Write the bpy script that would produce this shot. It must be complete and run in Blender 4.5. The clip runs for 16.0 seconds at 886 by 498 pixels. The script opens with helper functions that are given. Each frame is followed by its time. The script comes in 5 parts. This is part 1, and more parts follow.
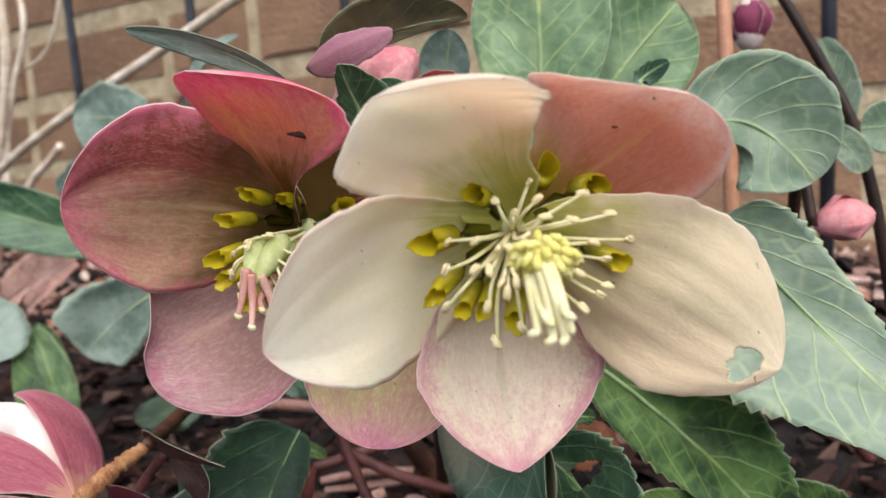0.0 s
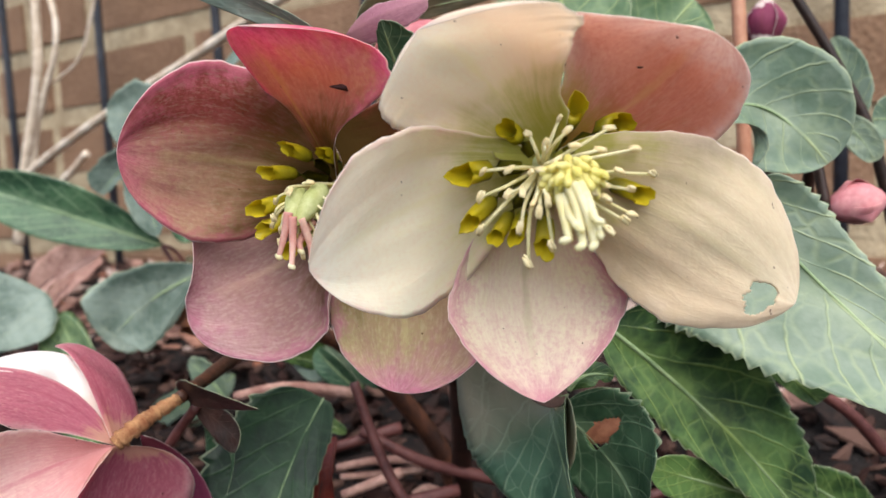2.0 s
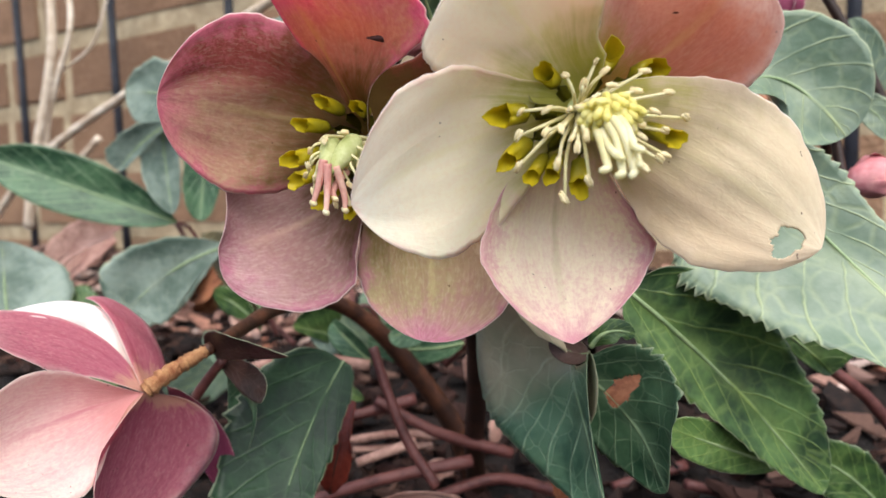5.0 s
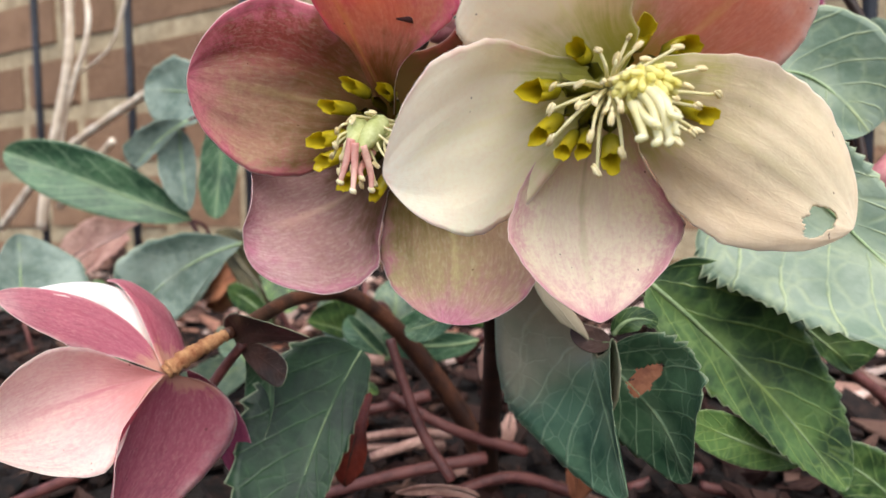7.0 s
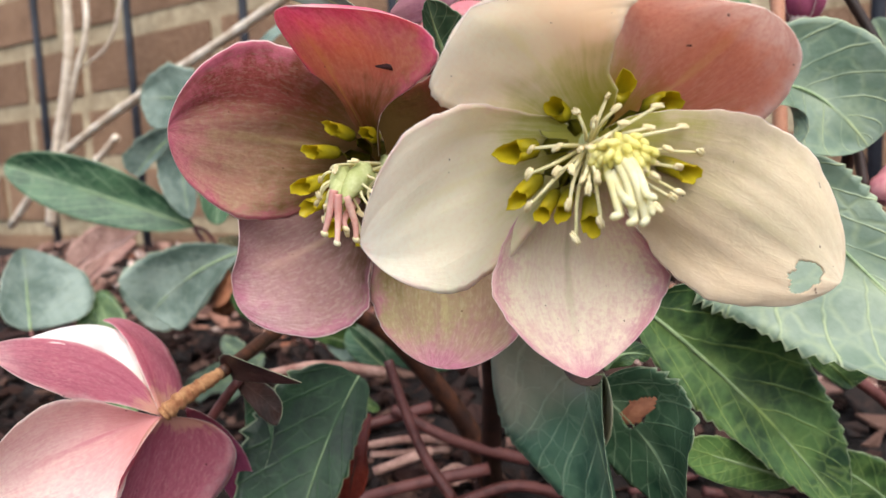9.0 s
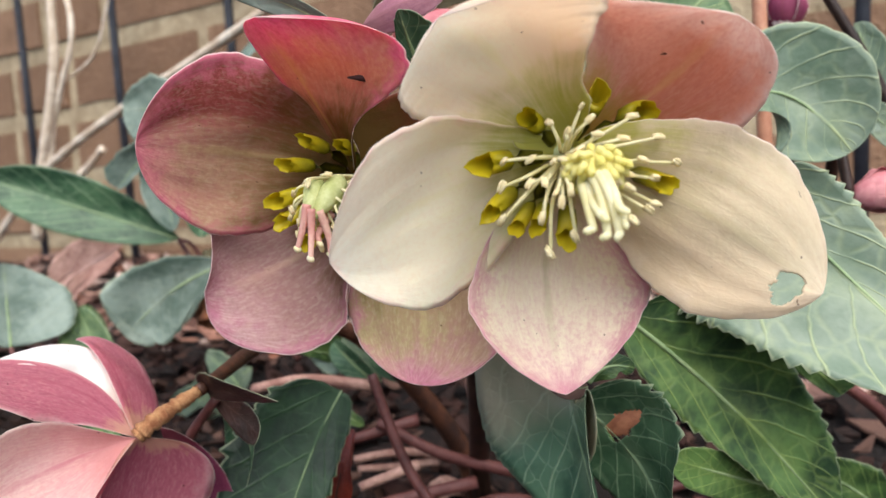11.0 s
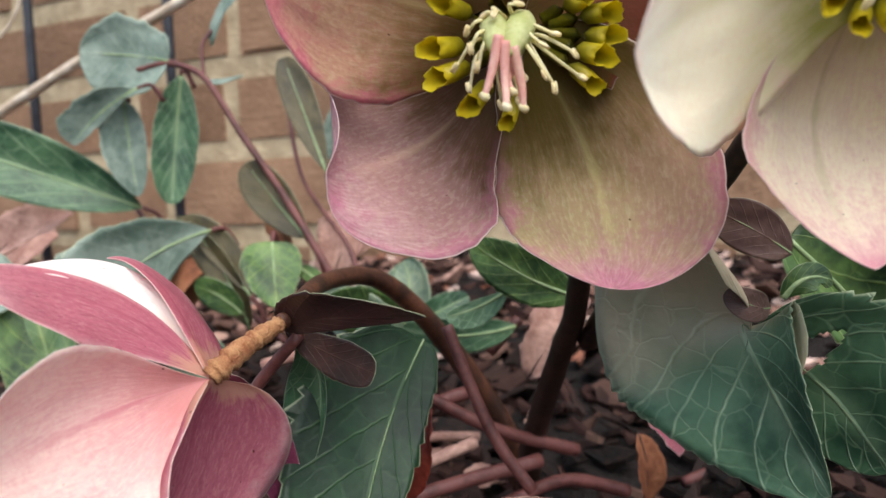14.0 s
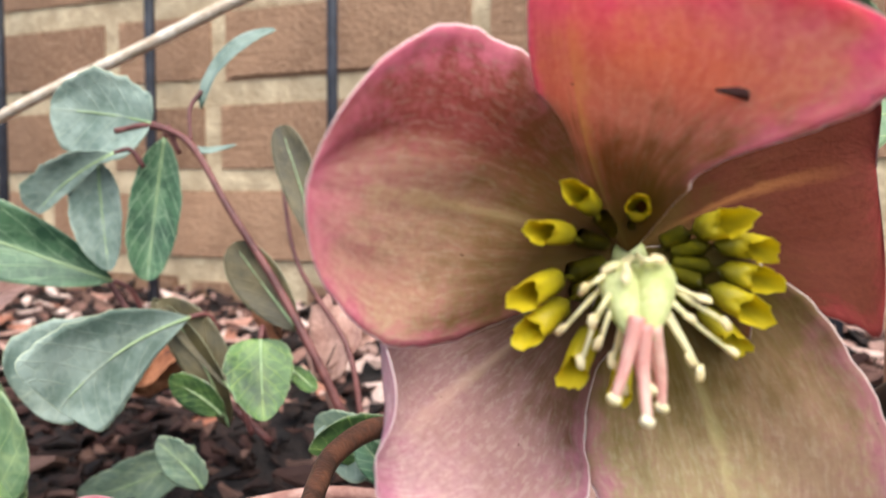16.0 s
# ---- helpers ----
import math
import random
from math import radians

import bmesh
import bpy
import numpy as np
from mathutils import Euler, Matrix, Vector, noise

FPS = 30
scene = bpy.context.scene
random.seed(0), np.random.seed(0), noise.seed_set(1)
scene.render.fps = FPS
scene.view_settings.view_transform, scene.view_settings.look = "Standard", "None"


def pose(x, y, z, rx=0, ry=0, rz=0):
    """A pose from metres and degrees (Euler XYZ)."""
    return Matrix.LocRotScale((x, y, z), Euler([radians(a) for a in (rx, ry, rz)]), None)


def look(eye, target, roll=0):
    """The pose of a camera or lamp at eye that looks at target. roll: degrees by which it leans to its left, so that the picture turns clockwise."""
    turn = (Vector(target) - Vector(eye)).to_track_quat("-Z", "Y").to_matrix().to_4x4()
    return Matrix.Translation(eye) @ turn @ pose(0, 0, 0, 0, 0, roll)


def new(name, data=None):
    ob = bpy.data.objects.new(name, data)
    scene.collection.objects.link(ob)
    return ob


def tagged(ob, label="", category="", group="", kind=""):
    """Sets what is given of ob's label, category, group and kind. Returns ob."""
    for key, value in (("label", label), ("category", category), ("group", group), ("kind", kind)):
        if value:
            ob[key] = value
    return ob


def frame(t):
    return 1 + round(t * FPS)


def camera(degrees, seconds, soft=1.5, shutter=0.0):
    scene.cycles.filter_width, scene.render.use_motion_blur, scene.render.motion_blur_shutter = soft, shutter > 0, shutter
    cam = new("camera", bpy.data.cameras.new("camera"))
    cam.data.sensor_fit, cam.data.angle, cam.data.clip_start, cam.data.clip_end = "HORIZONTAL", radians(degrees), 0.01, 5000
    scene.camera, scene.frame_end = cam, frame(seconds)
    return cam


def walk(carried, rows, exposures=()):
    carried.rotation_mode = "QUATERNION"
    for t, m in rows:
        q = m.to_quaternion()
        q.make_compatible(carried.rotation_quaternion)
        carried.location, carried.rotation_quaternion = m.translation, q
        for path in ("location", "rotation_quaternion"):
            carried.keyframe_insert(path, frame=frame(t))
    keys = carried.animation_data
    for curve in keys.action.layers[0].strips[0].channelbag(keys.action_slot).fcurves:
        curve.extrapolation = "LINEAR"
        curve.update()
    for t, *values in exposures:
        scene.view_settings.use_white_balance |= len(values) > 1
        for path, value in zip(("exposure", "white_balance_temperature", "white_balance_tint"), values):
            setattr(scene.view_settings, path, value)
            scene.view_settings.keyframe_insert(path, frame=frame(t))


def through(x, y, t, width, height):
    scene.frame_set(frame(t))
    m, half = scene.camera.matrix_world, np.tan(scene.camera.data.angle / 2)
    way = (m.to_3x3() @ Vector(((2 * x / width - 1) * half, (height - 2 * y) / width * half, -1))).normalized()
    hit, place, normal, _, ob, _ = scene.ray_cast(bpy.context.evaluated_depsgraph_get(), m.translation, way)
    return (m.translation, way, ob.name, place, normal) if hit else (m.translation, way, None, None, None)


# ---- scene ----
cam = camera(68.0, 16.0)
PATH = [
    (0, (0.07332, -0.07547, 0.17071), (-0.37365, 0.80922, 0.03824), -3.811),
    (0.5, (0.07483, -0.07483, 0.16991), (-0.38606, 0.80354, 0.04322), -3.909),
    (1, (0.07412, -0.07614, 0.16643), (-0.38382, 0.80731, 0.06742), -3.526),
    (1.5, (0.07042, -0.08018, 0.16292), (-0.37069, 0.81197, 0.06550), -3.058),
    (2, (0.07311, -0.08343, 0.15904), (-0.38787, 0.79955, 0.07044), -2.663),
    (2.5, (0.07315, -0.08348, 0.15661), (-0.38885, 0.79899, 0.06827), -2.518),
    (3, (0.06981, -0.08616, 0.15130), (-0.38359, 0.80001, 0.05577), -1.696),
    (5.5, (0.07031, -0.08847, 0.15097), (-0.39857, 0.79114, 0.07083), -1.283),
    (6, (0.06880, -0.08862, 0.14403), (-0.40262, 0.79132, 0.08522), -0.538),
    (6.5, (0.06838, -0.09144, 0.14398), (-0.40356, 0.78852, 0.08963), -0.907),
    (7, (0.06756, -0.09024, 0.14596), (-0.40551, 0.78818, 0.07822), -0.788),
    (7.5, (0.06894, -0.09282, 0.14527), (-0.41526, 0.78002, 0.08444), -0.611),
    (8, (0.06778, -0.09242, 0.14714), (-0.40727, 0.78488, 0.07878), -1.003),
    (8.5, (0.06861, -0.08906, 0.15201), (-0.41032, 0.78371, 0.05767), -1.468),
    (9, (0.07068, -0.08673, 0.15804), (-0.41640, 0.77991, 0.04989), -2.372),
    (11.5, (0.07263, -0.08145, 0.15932), (-0.40620, 0.79111, 0.06259), -3.215),
    (12, (0.07368, -0.07974, 0.15991), (-0.40791, 0.79150, 0.06500), -3.357),
    (12.5, (0.07351, -0.08079, 0.15945), (-0.40577, 0.79233, 0.07024), -3.388),
    (13, (0.07149, -0.07743, 0.15473), (-0.39371, 0.80446, 0.07819), -3.205),
    (13.5, (0.05561, -0.07834, 0.14706), (-0.38086, 0.81870, 0.07766), -2.393),
    (13.7, (0.04338, -0.07942, 0.14199), (-0.35705, 0.83464, 0.07758), -2.407),
    (14, (0.02475, -0.07885, 0.13742), (-0.33027, 0.85345, 0.06826), -2.186),
    (14.2, (0.0200, -0.0770, 0.1400), (-0.3303, 0.8423, 0.0755), -1.900),
    (14.5, (0.01108, -0.07348, 0.15141), (-0.32071, 0.86786, 0.08975), -1.072),
    (15, (0.00465, -0.06838, 0.15850), (-0.32314, 0.87445, 0.09829), -0.157),
    (15.5, (0.00748, -0.06119, 0.16105), (-0.31860, 0.88242, 0.10387), 0.065),
    (16, (0.00562, -0.05983, 0.16538), (-0.31121, 0.88699, 0.10930), 0.434),
]
walk(cam, [(t, look(eye, target, roll)) for t, eye, target, roll in PATH],
     exposures=[(0, 0.2), (3, 0.3), (7, 0.38), (9, 0.36), (13, 0.26), (14, 0.34), (14.5, 0.36), (15, 0.54), (16, 0.84)])
# a phone held close: a small real aperture, focused on the flowers
cam.data.dof.use_dof = True
cam.data.dof.focus_distance = 0.101
cam.data.dof.aperture_fstop = 25.0
scene.view_settings.exposure = -0.1

# ---------------------------------------------------------------- light
SUN_UP, SUN_AZ = 56.0, 142.0
world = bpy.data.worlds.new("overcast_sky")
scene.world = world
world.use_nodes = True
wn = world.node_tree.nodes
sky = wn.new("ShaderNodeTexSky")
sky.sky_type = "NISHITA"
sky.sun_disc = False
sky.sun_elevation = radians(SUN_UP)
sky.sun_rotation = radians(SUN_AZ)
sky.air_density, sky.dust_density, sky.ozone_density = 1.0, 2.0, 1.0
wn["Background"].inputs["Strength"].default_value = 0.20
world.node_tree.links.new(sky.outputs[0], wn["Background"].inputs["Color"])
sun = bpy.data.lights.new("hazy_sun", "SUN")
sun.energy, sun.angle, sun.color = 3.7, radians(75), (1.0, 0.97, 0.915)
sun_ob = new("hazy_sun", sun)
sun_ob.matrix_world = look((0, 0, 0), (-math.sin(radians(SUN_AZ)) * math.cos(radians(SUN_UP)),
                                       -math.cos(radians(SUN_AZ)) * math.cos(radians(SUN_UP)), -math.sin(radians(SUN_UP))))


# ---------------------------------------------------------------- materials
def lin(r, g, b):
    """A colour from 0..255 sRGB."""
    return tuple(((c / 255 + 0.055) / 1.055) ** 2.4 if c > 10 else c / 255 / 12.92 for c in (r, g, b)) + (1.0,)


class Mat:
    """A node material with short ways to add nodes."""

    def __init__(self, name, rough=0.5, spec=0.4):
        self.m = bpy.data.materials.new(name)
        self.m.use_nodes = True
        self.t = self.m.node_tree
        self.b = self.t.nodes["Principled BSDF"]
        self.b.inputs["Roughness"].default_value = rough
        self.b.inputs["Specular IOR Level"].default_value = spec
        self.co = self.t.nodes.new("ShaderNodeTexCoord")

    def link(self, a, b):
        self.t.links.new(a, b)

    def node(self, kind, **ins):
        n = self.t.nodes.new(kind)
        for k, v in ins.items():
            sock = n.inputs[int(k[1:])] if k[0] == "i" and k[1:].isdigit() else n.inputs[k.replace("_", " ")]
            if hasattr(v, "is_linked"):
                self.link(v, sock)
            else:
                sock.default_value = v
        return n

    def math(self, op, a, b=0.0, clamp=False):
        n = self.node("ShaderNodeMath", i0=a, i1=b)
        n.operation, n.use_clamp = op, clamp
        return n.outputs[0]

    def noise(self, scale, detail=4.0, coord=None, rough=0.55):
        return self.node("ShaderNodeTexNoise", Vector=coord or self.co.outputs["Object"], Scale=scale, Detail=detail, Roughness=rough).outputs["Fac"]

    def span(self, x, lo, hi, a=0.0, b=1.0):
        n = self.node("ShaderNodeMapRange", i0=x, i1=lo, i2=hi, i3=a, i4=b)
        n.interpolation_type = "SMOOTHSTEP"
        return n.outputs[0]

    def mix(self, fac, a, b):
        n = self.t.nodes.new("ShaderNodeMix")
        n.data_type = "RGBA"
        for sock, v in ((n.inputs[0], fac), (n.inputs[6], a), (n.inputs[7], b)):
            if hasattr(v, "is_linked"):
                self.link(v, sock)
            else:
                sock.default_value = v
        return n.outputs[2]

    def uv(self):
        s = self.node("ShaderNodeSeparateXYZ", i0=self.co.outputs["UV"])
        return s.outputs[0], s.outputs[1]

    def stretched(self, su, sv):
        return self.node("ShaderNodeMapping", Vector=self.co.outputs["UV"], Scale=(su, sv, 1.0)).outputs[0]

    def bump(self, height, strength, dist):
        n = self.node("ShaderNodeBump", Height=height, Strength=strength, Distance=dist)
        self.link(n.outputs[0], self.b.inputs["Normal"])

    def colour(self, c):
        if hasattr(c, "is_linked"):
            self.link(c, self.b.inputs["Base Color"])
        else:
            self.b.inputs["Base Color"].default_value = c

    def thin(self, c, amount):
        """Lets light through a thin blade."""
        tr = self.t.nodes.new("ShaderNodeBsdfTranslucent")
        if hasattr(c, "is_linked"):
            self.link(c, tr.inputs["Color"])
        else:
            tr.inputs["Color"].default_value = c
        mx = self.t.nodes.new("ShaderNodeMixShader")
        mx.inputs[0].default_value = amount
        self.link(self.b.outputs[0], mx.inputs[1])
        self.link(tr.outputs[0], mx.inputs[2])
        self.link(mx.outputs[0], self.t.nodes["Material Output"].inputs["Surface"])


def sepal_mat(name, throat, inner, body, outer, rim_colour, vein, rim=0.8, rim_amount=0.85, veins=0.5, half=None, tip=None, midline=None, through=0.35, throat_end=0.3, speckle=0.0, pale_amount=0.10, crease=0.45, gloss=0.14, edge_glow=0.7):
    """A hellebore sepal: green throat, pigment that changes from base to tip, a tinted rim that breaks up inwards,
    veins that fan out from the base with a net between them. The blade's own coordinates run u from base to tip and v
    from rim to rim.
    half = (1 or -1, colour, amount) tints one side of the midline; tip = (colour, amount) the end; speckle: pigment
    dots towards the rim. In the rose flower throat, inner and half also hold painted shade."""
    m = Mat(name, 0.62, gloss)
    u, v = m.uv()
    off = m.math("SUBTRACT", v, 0.5)
    side = m.math("ABSOLUTE", off)
    blotch, cloud, grain = m.noise(330.0, 4.0), m.noise(85.0, 4.0), m.noise(1500.0, 3.0)
    warp = m.node("ShaderNodeMix", i0=0.022)
    warp.data_type = "VECTOR"
    m.link(m.co.outputs["UV"], warp.inputs[4])
    m.link(m.node("ShaderNodeTexNoise", Vector=m.co.outputs["Object"], Scale=300.0, Detail=4.0).outputs["Color"], warp.inputs[5])
    wuv = warp.outputs[1]

    def streaks(su, sv, det):
        mp = m.node("ShaderNodeMapping", Vector=wuv, Scale=(su, sv, 1.0)).outputs[0]
        return m.noise(1.0, det, mp, 0.6)

    fan, fine = streaks(2.6, 16.0, 5.0), streaks(22.0, 58.0, 5.0)
    net = m.t.nodes.new("ShaderNodeTexVoronoi")
    net.feature = "DISTANCE_TO_EDGE"
    net.inputs["Scale"].default_value = 1.0
    m.link(m.node("ShaderNodeMapping", Vector=wuv, Scale=(8.0, 21.0, 1.0)).outputs[0], net.inputs["Vector"])
    netv = m.span(net.outputs["Distance"], 0.0, 0.12, 1.0, 0.0)
    jit = m.math("ADD", m.math("MULTIPLY", m.math("SUBTRACT", fan, 0.5), 0.5), m.math("MULTIPLY", m.math("SUBTRACT", blotch, 0.5), 0.4))
    uj = m.math("ADD", u, jit)
    c = m.mix(m.span(uj, 0.15, 0.55), inner, body)
    c = m.mix(m.span(uj, 0.55, 0.95), c, outer)
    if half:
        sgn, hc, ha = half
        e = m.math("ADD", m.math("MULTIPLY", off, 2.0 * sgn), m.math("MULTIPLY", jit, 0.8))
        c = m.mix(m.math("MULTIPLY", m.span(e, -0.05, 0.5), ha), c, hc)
    if tip:
        c = m.mix(m.math("MULTIPLY", m.span(m.math("ADD", uj, m.math("MULTIPLY", cloud, 0.5)), 0.85, 1.3), tip[1]), c, tip[0])
    edge = m.math("MAXIMUM", m.math("MULTIPLY", side, 2.0), m.math("MULTIPLY", u, 1.0))
    ej = m.math("ADD", edge, m.math("ADD", m.math("MULTIPLY", m.math("SUBTRACT", blotch, 0.5), 0.35), m.math("ADD", m.math("MULTIPLY", m.math("SUBTRACT", cloud, 0.5), 0.25), m.math("MULTIPLY", m.math("SUBTRACT", fine, 0.5), 0.3))))
    rimf = m.span(ej, rim - 0.14, 1.06)
    c = m.mix(m.math("MULTIPLY", rimf, rim_amount), c, rim_colour)
    if speckle:
        dots = m.math("MULTIPLY", m.span(m.math("ADD", grain, m.math("MULTIPLY", blotch, 0.6)), 0.7, 1.0), m.span(ej, 0.35, 0.95))
        c = m.mix(m.math("MULTIPLY", dots, speckle), c, rim_colour)
    lines = m.math("MAXIMUM", m.math("MULTIPLY", netv, 0.14), m.math("ADD", m.math("MULTIPLY", m.span(fan, 0.42, 0.66), 0.6), m.math("MULTIPLY", m.span(fine, 0.4, 0.68), 0.34)))
    c = m.mix(m.math("MULTIPLY", lines, veins), c, vein)
    pale = m.math("MULTIPLY", m.span(fine, 0.38, 0.5, 1.0, 0.0), pale_amount)
    c = m.mix(pale, c, lin(248, 240, 214))
    c = m.mix(m.span(grain, 0.42, 0.72, 0.0, 0.24), c, vein)
    c = m.mix(m.span(blotch, 0.4, 0.72, 0.0, 0.16), c, vein)
    wide = m.math("MULTIPLY", m.span(m.math("ADD", side, m.math("MULTIPLY", jit, 0.12)), 0.0, 0.034, 1.0, 0.0), m.span(u, 0.1, 0.95, 0.7, 0.0))
    c = m.mix(wide, c, midline or throat)
    c = m.mix(m.span(m.math("ADD", u, m.math("MULTIPLY", jit, 0.5)), 0.04, throat_end, 0.92, 0.0), c, throat)
    # painted highlight: a thin pale line where light glows through the edge
    c = m.mix(m.math("MULTIPLY", m.span(edge, 0.982, 0.995), edge_glow), c, lin(246, 232, 222))
    c = m.mix(m.span(m.noise(1000.0, 1.0), 0.785, 0.81, 0.0, 0.8), c, lin(84, 46, 34))
    m.colour(c)
    m.thin(c, through)
    rel = m.math("ADD", m.math("MULTIPLY", cloud, 2.0), m.math("ADD", m.math("MULTIPLY", fan, crease), m.math("MULTIPLY", m.math("ADD", fine, m.math("MULTIPLY", netv, -0.5)), 0.1)))
    m.bump(m.math("ADD", rel, m.math("ADD", m.math("MULTIPLY", blotch, 0.4), m.math("MULTIPLY", grain, 0.2))), 0.34, 0.0008)
    m.b.inputs["Sheen Weight"].default_value = 0.0
    return m.m


def leaf_mat(name, dark, light, vein, gloss=0.42, net=230.0, vein_amount=0.62, through=0.12, base=None, net_w=0.11):
    """A leathery hellebore leaf: pale midrib, side veins and a net between them over mottled green."""
    m = Mat(name, gloss, 0.34)
    dark, light, vein = (tuple(c * 0.82 for c in col[:3]) + (1.0,) for col in (dark, light, vein))
    u, v = m.uv()
    side = m.math("ABSOLUTE", m.math("SUBTRACT", v, 0.5))
    warp = m.math("MULTIPLY", m.math("SUBTRACT", m.noise(90.0, 3.0), 0.5), 0.5)
    mott = m.noise(75.0, 4.0)
    c = m.mix(m.span(m.math("ADD", mott, m.math("MULTIPLY", m.noise(420.0, 2.0), 0.25)), 0.42, 0.82), dark, light)
    ph = m.math("FRACT", m.math("ADD", m.math("SUBTRACT", m.math("MULTIPLY", u, 6.5), m.math("MULTIPLY", side, 4.2)), warp))
    ribs = m.span(m.math("ABSOLUTE", m.math("SUBTRACT", ph, 0.5)), 0.0, 0.07, 1.0, 0.0)
    vor = m.t.nodes.new("ShaderNodeTexVoronoi")
    vor.feature = "DISTANCE_TO_EDGE"
    wv = m.t.nodes.new("ShaderNodeMix")
    wv.data_type = "VECTOR"
    wv.inputs[0].default_value = 0.0035
    m.link(m.co.outputs["Object"], wv.inputs[4])
    m.link(m.node("ShaderNodeTexNoise", Vector=m.co.outputs["Object"], Scale=130.0, Detail=3.0).outputs["Color"], wv.inputs[5])
    m.link(wv.outputs[1], vor.inputs["Vector"])
    vor.inputs["Scale"].default_value = net
    netv = m.math("MULTIPLY", m.span(vor.outputs["Distance"], 0.0, net_w, 0.36, 0.0), m.span(m.noise(60.0, 2.0), 0.35, 0.62, 0.45, 1.0))
    midrib = m.span(side, 0.006, 0.026, 1.0, 0.0)
    halo = m.span(side, 0.0, 0.16, 0.3, 0.0)
    amt = m.math("MAXIMUM", m.math("MAXIMUM", m.math("MULTIPLY", ribs, 0.75), netv), m.math("MAXIMUM", midrib, halo))
    amt = m.math("MULTIPLY", amt, m.math("MULTIPLY", m.span(m.noise(160.0, 3.0), 0.3, 0.62, 0.25, 1.0), vein_amount))
    c = m.mix(amt, c, vein)
    if base:
        c = m.mix(m.span(m.math("ADD", u, m.math("MULTIPLY", warp, 0.5)), 0.02, 0.44, 0.9, 0.0), c, base)
    rim = m.math("MAXIMUM", m.math("MULTIPLY", side, 2.0), u)
    c = m.mix(m.span(rim, 0.975, 0.995, 0.0, 0.55), c, lin(176, 184, 150))
    m.colour(c)
    m.thin(c, through)
    m.bump(m.math("SUBTRACT", m.math("MULTIPLY", m.noise(300.0, 3.0), 0.5), m.math("MULTIPLY", amt, 0.8)), 0.55, 0.0008)
    return m.m


def plain_mat(name, a, b, scale, rough=0.6, bump=0.3, dist=0.0005, through=0.0, spec=0.35, stretch=None):
    """Two mottled colours with a little relief."""
    m = Mat(name, rough, spec)
    co = m.node("ShaderNodeMapping", Vector=m.co.outputs["Object"], Scale=stretch).outputs[0] if stretch else None
    big, small = m.noise(scale, 4.0, co), m.noise(scale * 7, 3.0, co)
    r = m.node("ShaderNodeObjectInfo").outputs["Random"]
    f = m.math("ADD", m.math("ADD", m.math("MULTIPLY", big, 0.8), m.math("MULTIPLY", small, 0.35)), m.math("MULTIPLY", r, 0.12))
    c = m.mix(m.span(f, 0.42, 0.86), a, b)
    m.colour(c)
    if through:
        m.thin(c, through)
    m.bump(m.math("ADD", big, m.math("MULTIPLY", small, 0.6)), bump, dist)
    return m.m


GREEN_THROAT = lin(186, 182, 70)
CREAM = sepal_mat("cream_sepal", GREEN_THROAT, lin(250, 243, 208), lin(255, 251, 230), lin(255, 253, 240), lin(248, 206, 206), lin(246, 226, 200), 1.0, 0.55, 0.32, (1, lin(249, 228, 212), 0.25), midline=lin(248, 240, 202), throat_end=0.3, through=0.45)
PEACH_CREAM = sepal_mat("peach_cream_sepal", GREEN_THROAT, lin(253, 240, 210), lin(255, 247, 228), lin(255, 252, 240), lin(254, 250, 240), lin(252, 230, 208), 0.9, 0.6, 0.38, (1, lin(253, 226, 204), 0.5), midline=lin(250, 240, 202), throat_end=0.36, through=0.62)
PEACH = sepal_mat("coral_pink_sepal", lin(186, 166, 70), lin(210, 140, 104), lin(236, 178, 156), lin(254, 232, 222), lin(255, 242, 236), lin(212, 134, 114), 0.86, 0.85, 0.5, (-1, lin(254, 226, 214), 0.45), midline=lin(240, 210, 158), throat_end=0.36, through=0.6)
BLUSH = sepal_mat("blush_rimmed_sepal", lin(206, 190, 132), lin(226, 212, 178), lin(236, 224, 198), lin(232, 208, 194), lin(206, 124, 152), lin(216, 178, 168), 0.88, 0.85, 0.42, None, midline=lin(192, 178, 138), throat_end=0.18, speckle=0.35, pale_amount=0.12)
BEIGE = sepal_mat("beige_sepal", GREEN_THROAT, lin(210, 194, 154), lin(226, 212, 182), lin(236, 224, 198), lin(244, 228, 208), lin(218, 194, 164), 0.92, 0.6, 0.4, (1, lin(230, 200, 172), 0.35), midline=lin(224, 210, 170), throat_end=0.25, crease=0.2, through=0.45)
# half here: dark red upper side, part pigment, part shade put into the colour
# rose flower sepals: olive throat and inner colours darkened for the cup's shade
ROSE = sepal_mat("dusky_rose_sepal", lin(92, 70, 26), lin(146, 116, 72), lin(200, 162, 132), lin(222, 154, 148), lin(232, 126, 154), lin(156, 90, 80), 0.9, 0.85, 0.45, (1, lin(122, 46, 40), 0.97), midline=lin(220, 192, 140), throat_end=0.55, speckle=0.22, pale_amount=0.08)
CRIMSON = sepal_mat("orange_red_sepal", lin(100, 78, 26), lin(184, 116, 76), lin(236, 168, 140), lin(248, 182, 174), lin(251, 128, 178), lin(204, 110, 90), 0.9, 0.8, 0.5, None, (lin(252, 112, 174), 0.5), midline=lin(236, 194, 116), through=0.58, throat_end=0.5, speckle=0.2, pale_amount=0.08)
# crimson taken very dark to stand in for the upper sepal's shadow
SHADED_CRIMSON = sepal_mat("shaded_crimson_sepal", lin(62, 46, 18), lin(68, 38, 21), lin(82, 41, 29), lin(94, 46, 36), lin(120, 44, 46), lin(60, 27, 19), 0.93, 0.7, 0.5, midline=lin(128, 84, 48), through=0.08, pale_amount=0.0, gloss=0.03, edge_glow=0.15)
